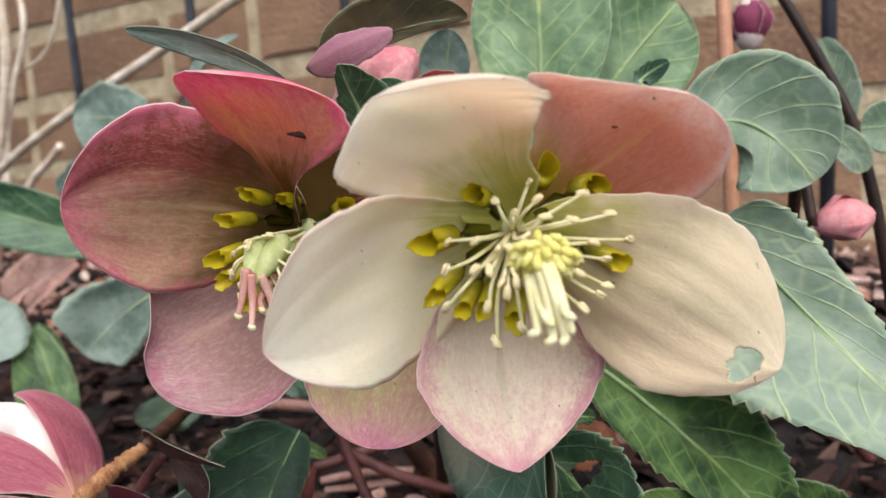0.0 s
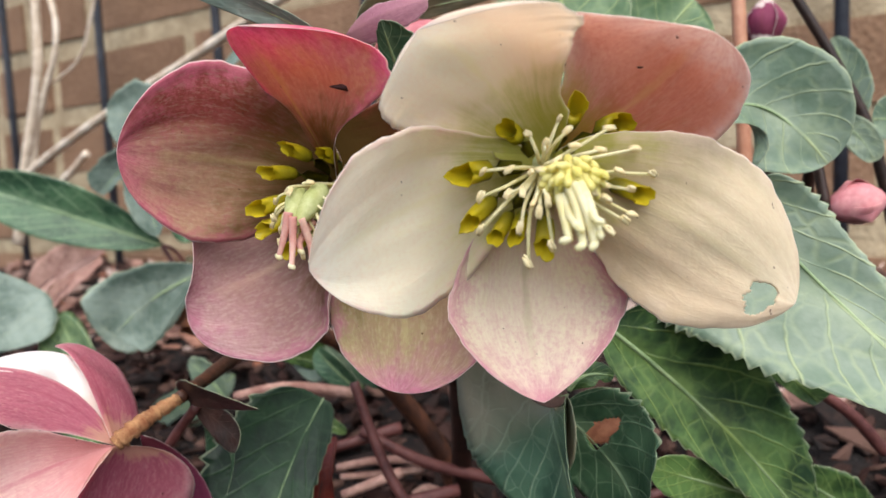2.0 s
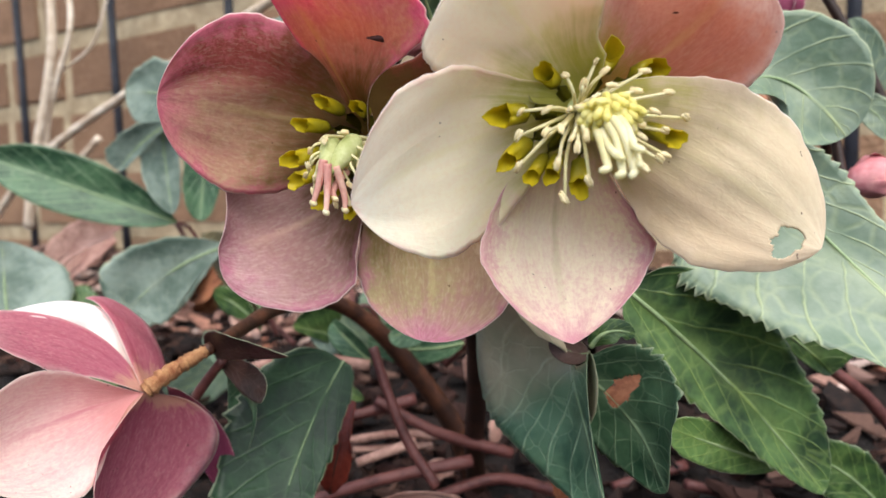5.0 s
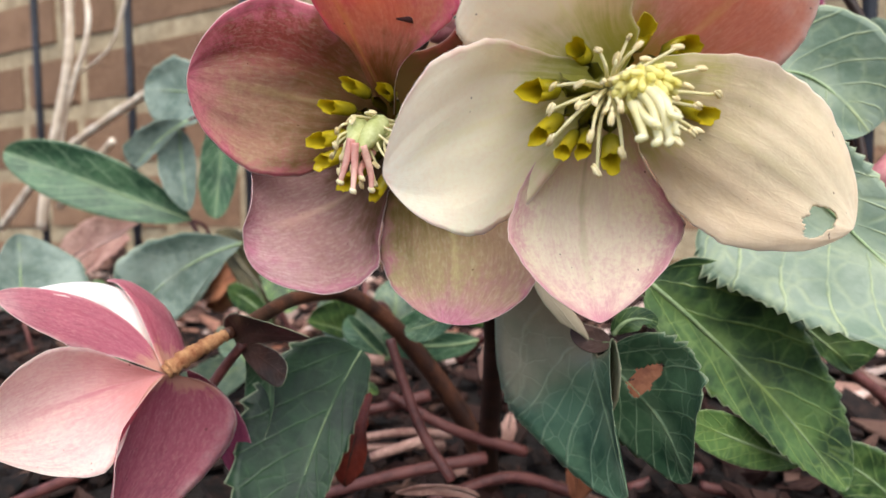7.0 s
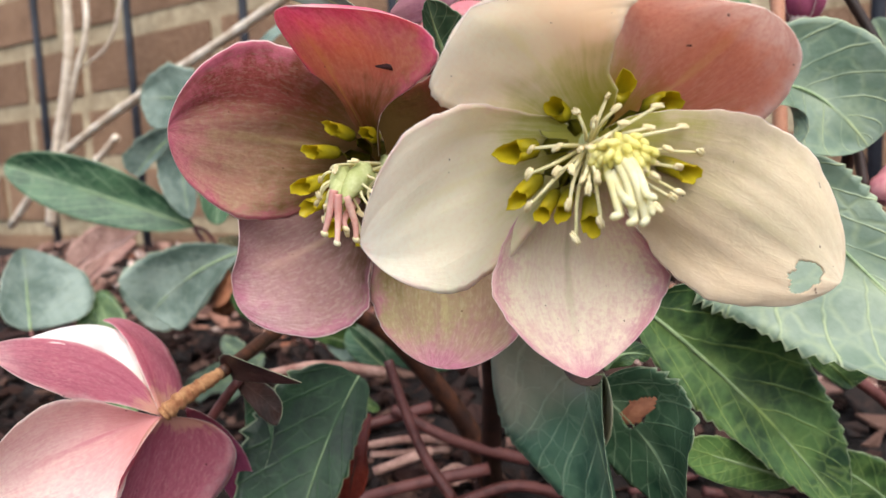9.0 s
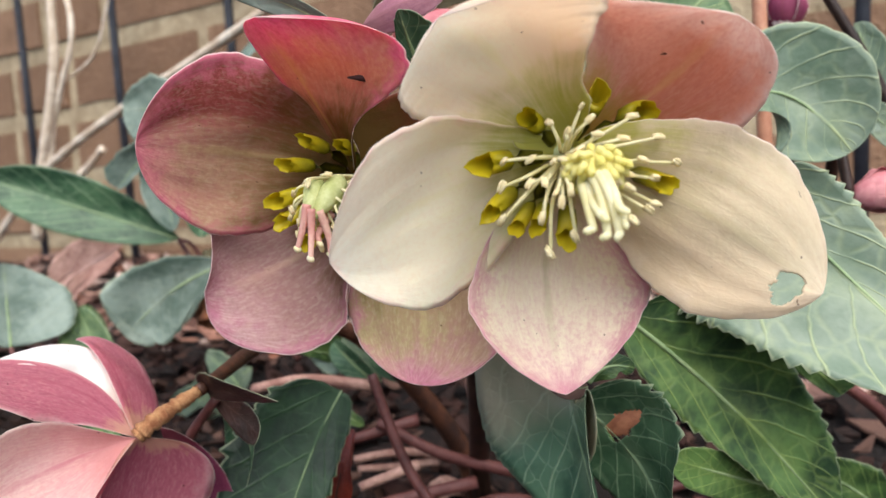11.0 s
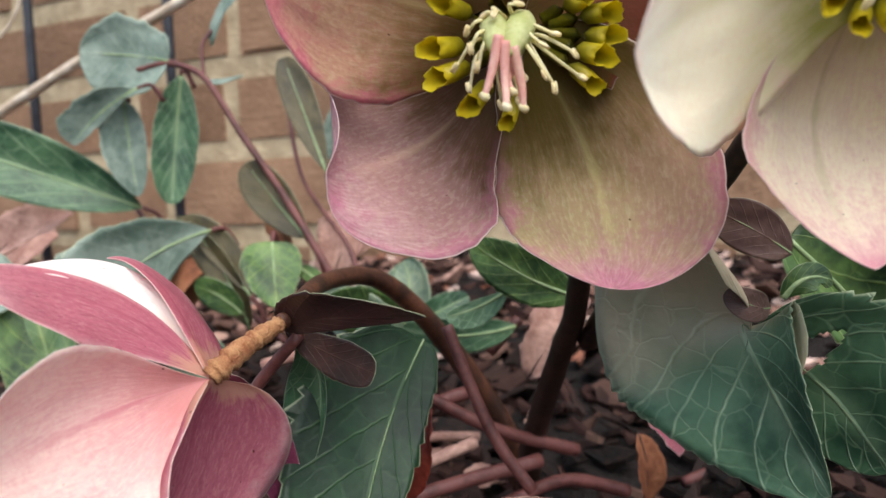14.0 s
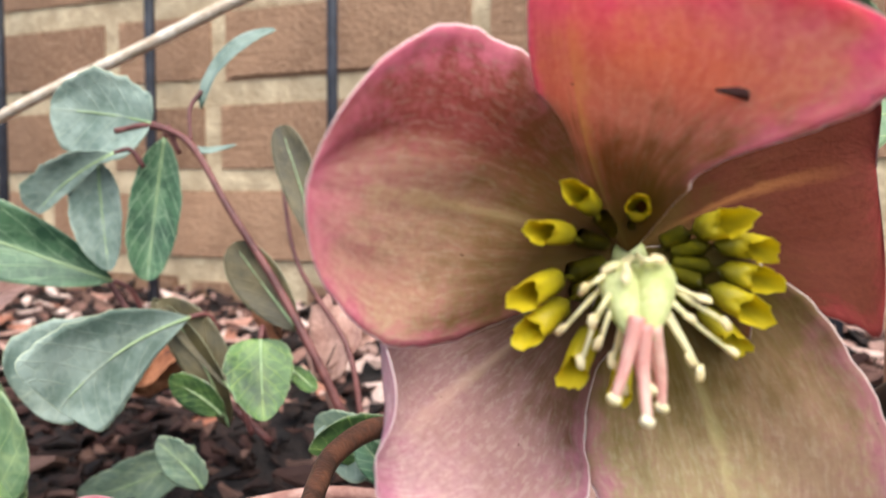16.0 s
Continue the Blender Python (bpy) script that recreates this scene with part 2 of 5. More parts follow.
PLUM = sepal_mat("plum_sepal", lin(120, 60, 70), lin(130, 60, 84), lin(136, 62, 90), lin(142, 66, 94), lin(160, 84, 108), lin(96, 36, 60), 0.95, 0.6, 0.6, through=0.2, pale_amount=0.02)
MAUVE = sepal_mat("mauve_sepal", lin(92, 70, 36), lin(126, 92, 72), lin(178, 140, 132), lin(206, 168, 168), lin(200, 122, 150), lin(142, 98, 96), 0.92, 0.8, 0.45, midline=lin(222, 188, 160), throat_end=0.52, speckle=0.22, pale_amount=0.1)
OLIVE_ROSE = sepal_mat("olive_rose_sepal", lin(98, 84, 32), lin(130, 112, 66), lin(178, 160, 118), lin(196, 162, 142), lin(212, 128, 160), lin(150, 110, 90), 0.92, 0.75, 0.45, (-1, lin(198, 150, 136), 0.35), (lin(224, 120, 184), 0.26), midline=lin(210, 198, 140), throat_end=0.55, speckle=0.25, pale_amount=0.1)
PINK_BACK = sepal_mat("pink_sepal_back", lin(216, 168, 148), lin(206, 126, 142), lin(220, 142, 156), lin(228, 160, 170), lin(250, 220, 216), lin(168, 78, 104), 0.95, 0.75, 0.6, midline=lin(190, 100, 122), throat_end=0.12, through=0.55)
PALE_BACK = sepal_mat("pale_pink_sepal_back", lin(200, 136, 134), lin(228, 176, 172), lin(244, 216, 206), lin(250, 232, 220), lin(252, 240, 226), lin(214, 142, 150), 0.9, 0.6, 0.55, midline=lin(212, 132, 144), throat_end=0.28, through=0.35, pale_amount=0.16)
WHITE_IN = sepal_mat("white_sepal", lin(246, 232, 218), lin(250, 246, 240), lin(252, 248, 244), lin(252, 246, 242), lin(250, 226, 226), lin(244, 226, 222), 0.95, 0.5, 0.3)
PURPLE = sepal_mat("purple_bract", lin(150, 104, 108), lin(152, 100, 114), lin(162, 112, 124), lin(170, 122, 132), lin(186, 140, 148), lin(122, 72, 88), 0.95, 0.6, 0.6, through=0.2, pale_amount=0.03)
PALE_LEAF = leaf_mat("pale_green_leaf", lin(102, 124, 102), lin(138, 154, 134), lin(190, 202, 150), 0.42, 170.0, 0.85, net_w=0.15)
NET_LEAF = leaf_mat("netted_green_leaf", lin(82, 114, 76), lin(134, 160, 120), lin(188, 204, 136), 0.5, 170.0, 0.8, net_w=0.16)
MID_LEAF = leaf_mat("green_leaf", lin(34, 60, 34), lin(98, 130, 70), lin(172, 194, 110), 0.42, 200.0, 0.7, net_w=0.1)
GLOSS_LEAF = leaf_mat("glossy_deep_green_leaf", lin(12, 36, 18), lin(36, 68, 38), lin(96, 130, 84), 0.44, 170.0, 0.4, net_w=0.08)
DARK_LEAF = leaf_mat("dark_green_leaf", lin(42, 74, 54), lin(88, 122, 88), lin(178, 202, 160), 0.4, 200.0, 0.8, net_w=0.06)
TINTED_LEAF = leaf_mat("dark_green_leaf_with_brown_base", lin(52, 84, 64), lin(100, 134, 102), lin(186, 208, 168), 0.4, 190.0, 0.8, net_w=0.06, base=lin(198, 180, 152))
GREY_LEAF = leaf_mat("grey_green_leaf", lin(88, 108, 96), lin(142, 158, 146), lin(164, 176, 154), 0.5, 210.0, 0.6)
OLIVE_LEAF = leaf_mat("olive_bronze_leaf", lin(62, 58, 40), lin(98, 88, 58), lin(122, 108, 78), 0.5, 200.0, 0.5)
BRACT = leaf_mat("bronze_bract", lin(42, 32, 27), lin(70, 46, 40), lin(98, 70, 54), 0.4, 200.0, 0.4)
OLIVE_MAUVE = leaf_mat("dull_mauve_bract", lin(86, 62, 60), lin(120, 92, 84), lin(136, 112, 96), 0.5, 200.0, 0.4)
FILAMENT = plain_mat("cream_filament", lin(224, 216, 160), lin(244, 238, 200), 300, 0.45, 0.1, 0.0002, 0.4)
ANTHER = plain_mat("pale_anther", lin(238, 222, 168), lin(252, 242, 206), 1400, 0.7, 0.35, 0.0003, 0.4)
YOUNG_ANTHER = plain_mat("yellow_anther", lin(228, 218, 118), lin(246, 238, 164), 700, 0.5, 0.4, 0.0004, 0.4)


def nectary_mat():
    """Green at the stalk, yellow towards the mouth."""
    m = Mat("yellow_green_nectary", 0.35, 0.45)
    h = m.uv()[0]
    n = m.noise(500.0, 3.0)
    c = m.mix(m.span(m.math("ADD", h, m.math("MULTIPLY", m.math("SUBTRACT", n, 0.5), 0.3)), 0.3, 0.95), lin(118, 112, 28), lin(214, 196, 38))
    c = m.mix(m.span(n, 0.5, 0.8, 0.0, 0.4), c, lin(206, 194, 18))
    m.colour(c)
    m.thin(c, 0.5)
    m.bump(n, 0.3, 0.0003)
    return m.m


NECTARY = nectary_mat()
STYLE = plain_mat("cream_style", lin(238, 230, 174), lin(250, 246, 216), 260, 0.45, 0.15, 0.0003, 0.45)
PINK_STYLE = plain_mat("pink_style", lin(220, 160, 150), lin(240, 208, 190), 260, 0.45, 0.15, 0.0003, 0.4)
CARPEL = plain_mat("green_carpel", lin(178, 186, 116), lin(216, 220, 164), 240, 0.5, 0.2, 0.0004, 0.35)
STEM_BROWN = plain_mat("brown_stem", lin(30, 20, 16), lin(62, 40, 29), 120, 0.5, 0.3, 0.0006)
RIB = plain_mat("pale_midrib", lin(110, 132, 92), lin(150, 168, 122), 200, 0.45, 0.2, 0.0003)
STEM_WARM = plain_mat("warm_brown_stem", lin(46, 27, 20), lin(96, 58, 40), 160, 0.5, 0.4, 0.0006)
STEM_ORANGE = plain_mat("rusty_stem", lin(132, 76, 46), lin(188, 142, 98), 420, 0.65, 0.9, 0.0012)
STEM_RED = plain_mat("red_stem", lin(66, 34, 32), lin(110, 66, 61), 150, 0.5, 0.3, 0.0006)
STEM_TAN = plain_mat("tan_stem", lin(170, 114, 88), lin(194, 144, 114), 150, 0.5, 0.3, 0.0006)
TWIG = plain_mat("dry_twig", lin(186, 164, 140), lin(240, 228, 210), 90, 0.75, 0.5, 0.0015)
RED_LEAF = plain_mat("glossy_red_leaf", lin(84, 26, 20), lin(140, 60, 44), 120, 0.35, 0.5, 0.001, 0.15)
DEAD_LEAF = plain_mat("dead_leaf", lin(116, 66, 42), lin(186, 124, 88), 90, 0.7, 0.5, 0.0015, 0.1)
DEAD_LEAF_PALE = plain_mat("pale_dead_leaf", lin(140, 98, 86), lin(204, 164, 148), 90, 0.7, 0.5, 0.0015, 0.1)
# soil colour is near black because it includes the shade under the plants
SOIL = plain_mat("shaded_soil", lin(14, 11, 10), lin(34, 26, 23), 60, 0.95, 0.8, 0.006)
IRON = plain_mat("black_coated_wire", lin(24, 26, 32), lin(52, 54, 62), 80, 0.5, 0.2, 0.0006)
MORTAR = plain_mat("sandy_mortar", lin(146, 128, 102), lin(188, 170, 140), 45, 0.95, 0.8, 0.004)
SPOT = plain_mat("dark_speck", lin(40, 16, 14), lin(60, 26, 22), 300, 0.7, 0.2, 0.0003)


BUD_PINK = plain_mat("pink_bud", lin(200, 116, 124), lin(238, 176, 174), 120, 0.5, 0.2, 0.0004, 0.25)


def brick_mat():
    m = Mat("brown_brick", 0.9, 0.2)
    r = m.node("ShaderNodeObjectInfo").outputs["Random"]
    big, small = m.noise(22.0, 5.0), m.noise(240.0, 4.0)
    c = m.mix(r, lin(120, 92, 72), lin(148, 116, 92))
    c = m.mix(m.span(big, 0.4, 0.75, 0.0, 0.5), c, lin(100, 74, 56))
    c = m.mix(m.span(small, 0.45, 0.8, 0.0, 0.6), c, lin(164, 134, 108))
    m.colour(c)
    m.bump(m.math("ADD", big, m.math("MULTIPLY", small, 0.8)), 0.8, 0.004)
    return m.m


BRICK = brick_mat()

# ---------------------------------------------------------------- builders
ORIGIN = {}


def thing(name, at, label, category, group="", kind=""):
    """A top-level Empty at its base."""
    e = new(name)
    e.location = at
    e.empty_display_size = 0.01
    ORIGIN[e] = Vector(at)
    return tagged(e, label, category, group, kind)


def mesh_of(name, bm, material, origin, smooth=True):
    me = bpy.data.meshes.new(name)
    bmesh.ops.translate(bm, verts=bm.verts, vec=-Vector(origin))
    bm.to_mesh(me)
    bm.free()
    for p in me.polygons:
        p.use_smooth = smooth
    for mt in (material if isinstance(material, (list, tuple)) else [material]):
        me.materials.append(mt)
    return me


def part(name, bm, material, parent, label="", smooth=True):
    """One mesh, given in world metres, as a part of a thing or of a part."""
    o = ORIGIN[parent]
    ob = new(name, mesh_of(name, bm, material, o, smooth))
    ob.parent = parent
    ORIGIN[ob] = o
    return tagged(ob, label)


def solo(name, bm, material, at, label, category, group="", kind="", smooth=True):
    """A top-level thing of one mesh."""
    ob = new(name, mesh_of(name, bm, material, at, smooth))
    ob.location = at
    ORIGIN[ob] = Vector(at)
    return tagged(ob, label, category, group, kind)


def smoothstep(a, b, x):
    k = min(1.0, max(0.0, (x - a) / (b - a)))
    return k * k * (3 - 2 * k)


def blade(base, facing, mid, tip, wl, wr, a, b, tw0=0.0, tw1=0.0, cup=0.2, thick=0.0004, nu=30, nv=16,
          ruffle=0.0, teeth=0, tooth=0.0, holes=(), nick=(), fold=0.0, seed=1, curl=0.0, root=0.0, lean=0.0):
    """A sepal or leaf: a bowed midrib from base by mid to tip, half widths wl and wr that swell as u^a (1-u)^b, turned by tw0..tw1
    about the midrib and cupped to its upper side; rim ruffled or toothed; holes (u, v, ru, rv) are bitten out. A closed, thin shell."""
    B, M, T, A = Vector(base), Vector(mid), Vector(tip), Vector(facing).normalized()
    rnd = random.Random(seed)
    ph = [rnd.uniform(0, 6.28) for _ in range(6)]
    um = a / (a + b)
    top = um ** a * (1 - um) ** b
    grid, norms = [], []
    for i in range(nu + 1):
        s = i / nu
        u = 0.004 + 0.996 * (s ** 0.9 if s < 1 else 1)
        u = 1 - (1 - u) ** 1.35
        c = B * (1 - u) ** 2 + M * (2 * u * (1 - u)) + T * u * u
        tg = ((M - B) * (2 * (1 - u)) + (T - M) * (2 * u)).normalized()
        S = tg.cross(A).normalized()
        n = S.cross(tg)
        th = tw0 + tw1 * u
        S2 = S * math.cos(th) + n * math.sin(th)
        n2 = S2.cross(tg)
        w = (u ** a * max(0.0, 1 - u) ** b) / top
        if root:
            w = (w ** 4 + (root * max(0.0, 1 - u) ** 1.6 * min(1.0, u / 0.14) ** 0.6) ** 4) ** 0.25
        row, nrow = [], []
        for j in range(nv + 1):
            v = -1 + 2 * j / nv
            W = (wr if v > 0 else wl) * w
            rim = smoothstep(0.45, 1.0, abs(v))
            k = 1 + ruffle * rim * (math.sin(9 * u + ph[0] + (2 if v > 0 else 0)) + 0.6 * math.sin(23 * u + ph[1]) + 0.35 * math.sin(51 * u + ph[2] + v) + 0.22 * math.sin(97 * u + ph[3]))
            if teeth and abs(v) > 0.99 and 0.12 < u < 0.985:
                k += tooth * ((u * teeth + ph[3] + 0.35 * math.sin(7 * u + ph[1]) + (0.4 if v > 0 else 0)) % 1.0) * (0.75 + 0.5 * math.sin(17 * u + ph[2]))
            for nu_, nv_, nr, depth in nick:
                if v * nv_ > 0:
                    k -= depth * math.exp(-((u - nu_) / nr) ** 2) * rim
            h = cup * v * v + fold * abs(v) + curl * rim * rim + lean * max(0.0, v) ** 2
            wav = ruffle * 2.2 * rim * math.sin(7 * u + ph[4] + 1.7 * v) + 0.02 * math.sin(11 * u + 5 * v + ph[5]) + (0.008 * math.sin(13 * v + 3 * u + ph[0]) + 0.003 * math.sin(27 * v - 4 * u + ph[1]) if root else 0.0) * smoothstep(0.2, 0.6, u)
            row.append(c + S2 * (W * v * k) + n2 * (W * (h + wav)))
            nrow.append(n2)
        grid.append(row)
        norms.append(nrow)
    bm = bmesh.new()
    uvl = bm.loops.layers.uv.new("UVMap")

    def cut(i, j):
        u, v = (i + 0.5) / nu, (j + 0.5) / nv
        for hu, hv, ru, rv in holes:
            d = ((u - hu) / ru) ** 2 + ((v - hv) / rv) ** 2
            if d < 1 + 0.25 * math.sin(5 * math.atan2(v - hv, u - hu) + ph[0]):
                return True
        return False

    up, dn = {}, {}
    for i in range(nu + 1):
        for j in range(nv + 1):
            th = thick * (1 - 0.72 * max(smoothstep(0.4, 1.0, abs(2 * j / nv - 1)), smoothstep(0.75, 1.0, i / nu))) / 2
            up[i, j] = bm.verts.new(grid[i][j] + norms[i][j] * th)
            dn[i, j] = bm.verts.new(grid[i][j] - norms[i][j] * th)
    keep = {(i, j) for i in range(nu) for j in range(nv) if not cut(i, j)}

    def face(vs, keys):
        f = bm.faces.new(vs)
        for lp, (i, j) in zip(f.loops, keys):
            lp[uvl].uv = (i / nu, j / nv)

    for i, j in keep:
        q = [(i, j), (i + 1, j), (i + 1, j + 1), (i, j + 1)]
        face([up[k] for k in q], q)
        face([dn[k] for k in reversed(q)], list(reversed(q)))
        for (di, dj), (p, r) in (((-1, 0), (q[3], q[0])), ((1, 0), (q[1], q[2])), ((0, -1), (q[0], q[1])), ((0, 1), (q[2], q[3]))):
            if (i + di, j + dj) not in keep:
                face([up[r], up[p], dn[p], dn[r]], [r, p, p, r])
    loose = [v for v in bm.verts if not v.link_faces]
    bmesh.ops.delete(bm, geom=loose, context="VERTS")
    bmesh.ops.remove_doubles(bm, verts=bm.verts, dist=0.00002)
    return bm


def spline(points, steps=8):
    """A smooth line through the points (Catmull-Rom)."""
    P = [Vector(p) for p in points]
    if len(P) < 3:
        return [P[0].lerp(P[-1], i / steps) for i in range(steps + 1)]
    P = [P[0] * 2 - P[1]] + P + [P[-1] * 2 - P[-2]]
    out = []
    for i in range(1, len(P) - 2):
        p0, p1, p2, p3 = P[i - 1:i + 3]
        for k in range(steps):
            t = k / steps
            out.append(0.5 * ((2 * p1) + (p2 - p0) * t + (2 * p0 - 5 * p1 + 4 * p2 - p3) * t * t + (3 * p1 - p0 - 3 * p2 + p3) * t ** 3))
    return out + [P[-2]]


def tube(points, r0, r1, sides=8, steps=8, knob=0.0, seed=3, bm=None, open_end=False):
    """A round, tapering, slightly uneven rod along the points."""
    line = spline(points, steps)
    rnd = random.Random(seed)
    bm = bm or bmesh.new()
    rings = []
    n = len(line)
    side = None
    for i, p in enumerate(line):
        tg = (line[min(i + 1, n - 1)] - line[max(i - 1, 0)]).normalized()
        if side is None:
            side = tg.orthogonal().normalized()
        side = (side - tg * side.dot(tg)).normalized()
        other = tg.cross(side)
        r = (r0 + (r1 - r0) * i / (n - 1)) * (1 + knob * rnd.uniform(-1, 1))
        rings.append([bm.verts.new(p + (side * math.cos(6.2832 * k / sides) + other * math.sin(6.2832 * k / sides)) * r) for k in range(sides)])
    for a, b in zip(rings, rings[1:]):
        for k in range(sides):
            bm.faces.new((a[k], a[(k + 1) % sides], b[(k + 1) % sides], b[k]))
    bm.faces.new(list(reversed(rings[0])))
    if not open_end:
        bm.faces.new(rings[-1])
    return bm


def lump(centre, axis, length, radius, bm=None, rough=0.12, seed=1, seg=8, rings=6, taper=0.0):
    """A long, uneven bean along axis, thinner towards its end by the taper."""
    bm = bm or bmesh.new()
    ax = Vector(axis).normalized()
    rot = ax.to_track_quat("Z", "Y").to_matrix().to_4x4()
    rnd = random.Random(seed)
    got = bmesh.ops.create_uvsphere(bm, u_segments=seg, v_segments=rings, radius=1.0)["verts"]
    for v in got:
        k = 1 + rough * rnd.uniform(-1, 1)
        w = radius * k * (1 - taper * v.co.z)
        v.co = Vector((v.co.x * w, v.co.y * w, v.co.z * length / 2 * k))
        v.co = rot @ v.co + Vector(centre)
    return bm


def nectary_bm(base, mouth, axis, r, seed):
    """A short goblet: a thin stalk that swells, then rolls over at a ragged, two-lipped, open mouth that faces outward from the flower."""
    B, T, A = Vector(base), Vector(mouth), Vector(axis).normalized()
    out = (T - B).normalized()
    rnd = random.Random(seed)
    aim = (out * rnd.uniform(0.3, 0.7) + A * 0.9 + Vector((rnd.uniform(-.2, .2), 0, rnd.uniform(-.45, 0.05)))).normalized()
    T = T + aim * r * 0.5
    bend = T - aim * r * 2.4
    p1, p2 = rnd.uniform(0, 6.28), rnd.uniform(0, 6.28)
    bm = bmesh.new()
    prof = [(0.0, 0.6), (0.25, 0.8), (0.45, 0.95), (0.6, 1.04), (0.75, 1.08), (0.86, 1.08), (0.94, 1.14), (1.0, 1.26), (1.01, 1.27), (0.99, 1.2), (0.92, 1.02), (0.82, 0.9), (0.66, 0.72), (0.5, 0.4)]
    rings, n = [], 20
    for k0, (h, k) in enumerate(prof):
        c = B * (1 - h) ** 2 + bend * (2 * h * (1 - h)) + T * h * h
        tg = ((bend - B) * (2 * (1 - h)) + (T - bend) * (2 * h)).normalized()
        s = (out - tg * out.dot(tg)).normalized()
        o = tg.cross(s)
        lip = smoothstep(0.65, 1.0, h)
        ring = []
        for i in range(n):
            th = 6.2832 * i / n
            kk = k * (1 + 0.13 * lip * math.sin(3 * th + p1) + 0.07 * lip * math.sin(7 * th + p2))
            inner_lip = smoothstep(0.3, 1.0, -math.cos(th))
            kk *= (1 - 0.42 * lip * inner_lip) * (0.86 + 0.14 * math.cos(2 * th) * lip)
            rise = lip * (0.6 * math.cos(th) + 0.2 * math.sin(5 * th + p1) + 0.14 * math.sin(9 * th + p2))
            ring.append(bm.verts.new(c + (s * math.cos(th) * (1 - 0.15 * lip) + o * math.sin(th)) * (r * kk) + tg * (r * rise)))
        rings.append(ring)
    uvl = bm.loops.layers.uv.new("UVMap")
    for k, (a, b) in enumerate(zip(rings, rings[1:])):
        for i in range(n):
            f = bm.faces.new((a[i], a[(i + 1) % n], b[(i + 1) % n], b[i]))
            for lp, h in zip(f.loops, (prof[k][0], prof[k][0], prof[k + 1][0], prof[k + 1][0])):
                lp[uvl].uv = (h, i / n)
    bm.faces.new(rings[-1])
    bm.faces.new(list(reversed(rings[0])))
    return bm


def ground_height(x, y):
    return 0.048 + 0.042 * smoothstep(0.10, 0.42, y) + 0.006 * noise.noise((x * 9, y * 9, 0.3)) + 0.003 * noise.noise((x * 31, y * 31, 1.3))


# ---------------------------------------------------------------- setting
def ground_sheet():
    bm = bmesh.new()
    xs = [-40, -12, -4, -1.6] + [-1.0 + 0.02 * i for i in range(76)] + [0.8, 1.6, 4, 12, 40]
    ys = [-40, -12, -4, -1.5, -0.7] + [-0.3 + 0.02 * i for i in range(38)] + [0.8, 1.6, 4, 12, 40]
    rows = [[bm.verts.new((x, y, ground_height(x, min(y, 0.42)))) for x in xs] for y in ys]
    for a, b in zip(rows, rows[1:]):
        for i in range(len(xs) - 1):
            bm.faces.new((a[i], a[i + 1], b[i + 1], b[i]))
    return bm


solo("ground", ground_sheet(), SOIL, (0, 0, 0), "garden soil under bark and leaf litter, coloured dark for the plants' shade", "ground", kind="structure")

WALL_Y = 0.405
wall = thing("wall_garden", (0, WALL_Y, 0), "brown brick garden wall with sandy mortar joints", "wall", kind="structure")


def box(bm, x0, x1, y0, y1, z0, z1):
    v = [bm.verts.new((x, y, z)) for x in (x0, x1) for y in (y0, y1) for z in (z0, z1)]
    for q in ((0, 1, 3, 2), (4, 6, 7, 5), (0, 4, 5, 1), (2, 3, 7, 6), (0, 2, 6, 4), (1, 5, 7, 3)):
        bm.faces.new([v[i] for i in q])
    return bm


part("mortar_bed", box(bmesh.new(), -1.36, 0.83, WALL_Y + 0.0025, WALL_Y + 0.22, -0.1, 0.80), MORTAR, wall, "sandy mortar", smooth=False)

# ---------------------------------------------------------------- the cream flower in front
CF, AF = Vector((0.0442, 0.0021, 0.1618)), Vector((0.2422, -0.9563, -0.1639)).normalized()
front = thing("hellebore_flower", (0.0442, 0.0021, 0.1618), "open cream hellebore flower, peach and blush sepals, one bitten through", "flower", "hellebore flowers")
HOLE = (0.790, 0.655, 0.070, 0.17)
part("sepal", blade((0.0434, 0.0041, 0.1615), (0.2420, -0.9560, -0.1640), (0.0548, 0.0142, 0.1701), (0.0658, 0.0009, 0.1760), 0.0154, 0.0106, 1.01, 0.46, -0.37, 0.07, 0.19, root=0.7, ruffle=0.02, seed=13, nu=64, nv=28), PEACH, front, "peach-pink sepal")
part("sepal", blade((0.0442, 0.0021, 0.1618), (0.2420, -0.9560, -0.1640), (0.0326, 0.0167, 0.1439), (0.0431, 0.0028, 0.1286), 0.0139, 0.0118, 1.03, 0.67, 0.02, 0.49, 0.39, root=0.5, ruffle=0.02, seed=15, nu=64, nv=28), BLUSH, front, "cream sepal with pink rim")
part("sepal", blade((0.0442, 0.0021, 0.1618), (0.2420, -0.9560, -0.1640), (0.0612, 0.0065, 0.1554), (0.0744, 0.0149, 0.1419), 0.0121, 0.0120, 0.90, 0.62, -0.35, 0.90, -0.18, root=0.5, ruffle=0.025, seed=14, nu=96, nv=72, holes=[HOLE]), BEIGE, front, "beige sepal with a bitten hole")
part("sepal", blade((0.0442, 0.0021, 0.1618), (0.2420, -0.9560, -0.1640), (0.0268, 0.0006, 0.1603), (0.0203, -0.0187, 0.1498), 0.0152, 0.0127, 1.11, 0.66, 0.20, 0.49, 0.22, root=0.5, ruffle=0.02, seed=11, nu=64, nv=28), CREAM, front, "cream sepal")
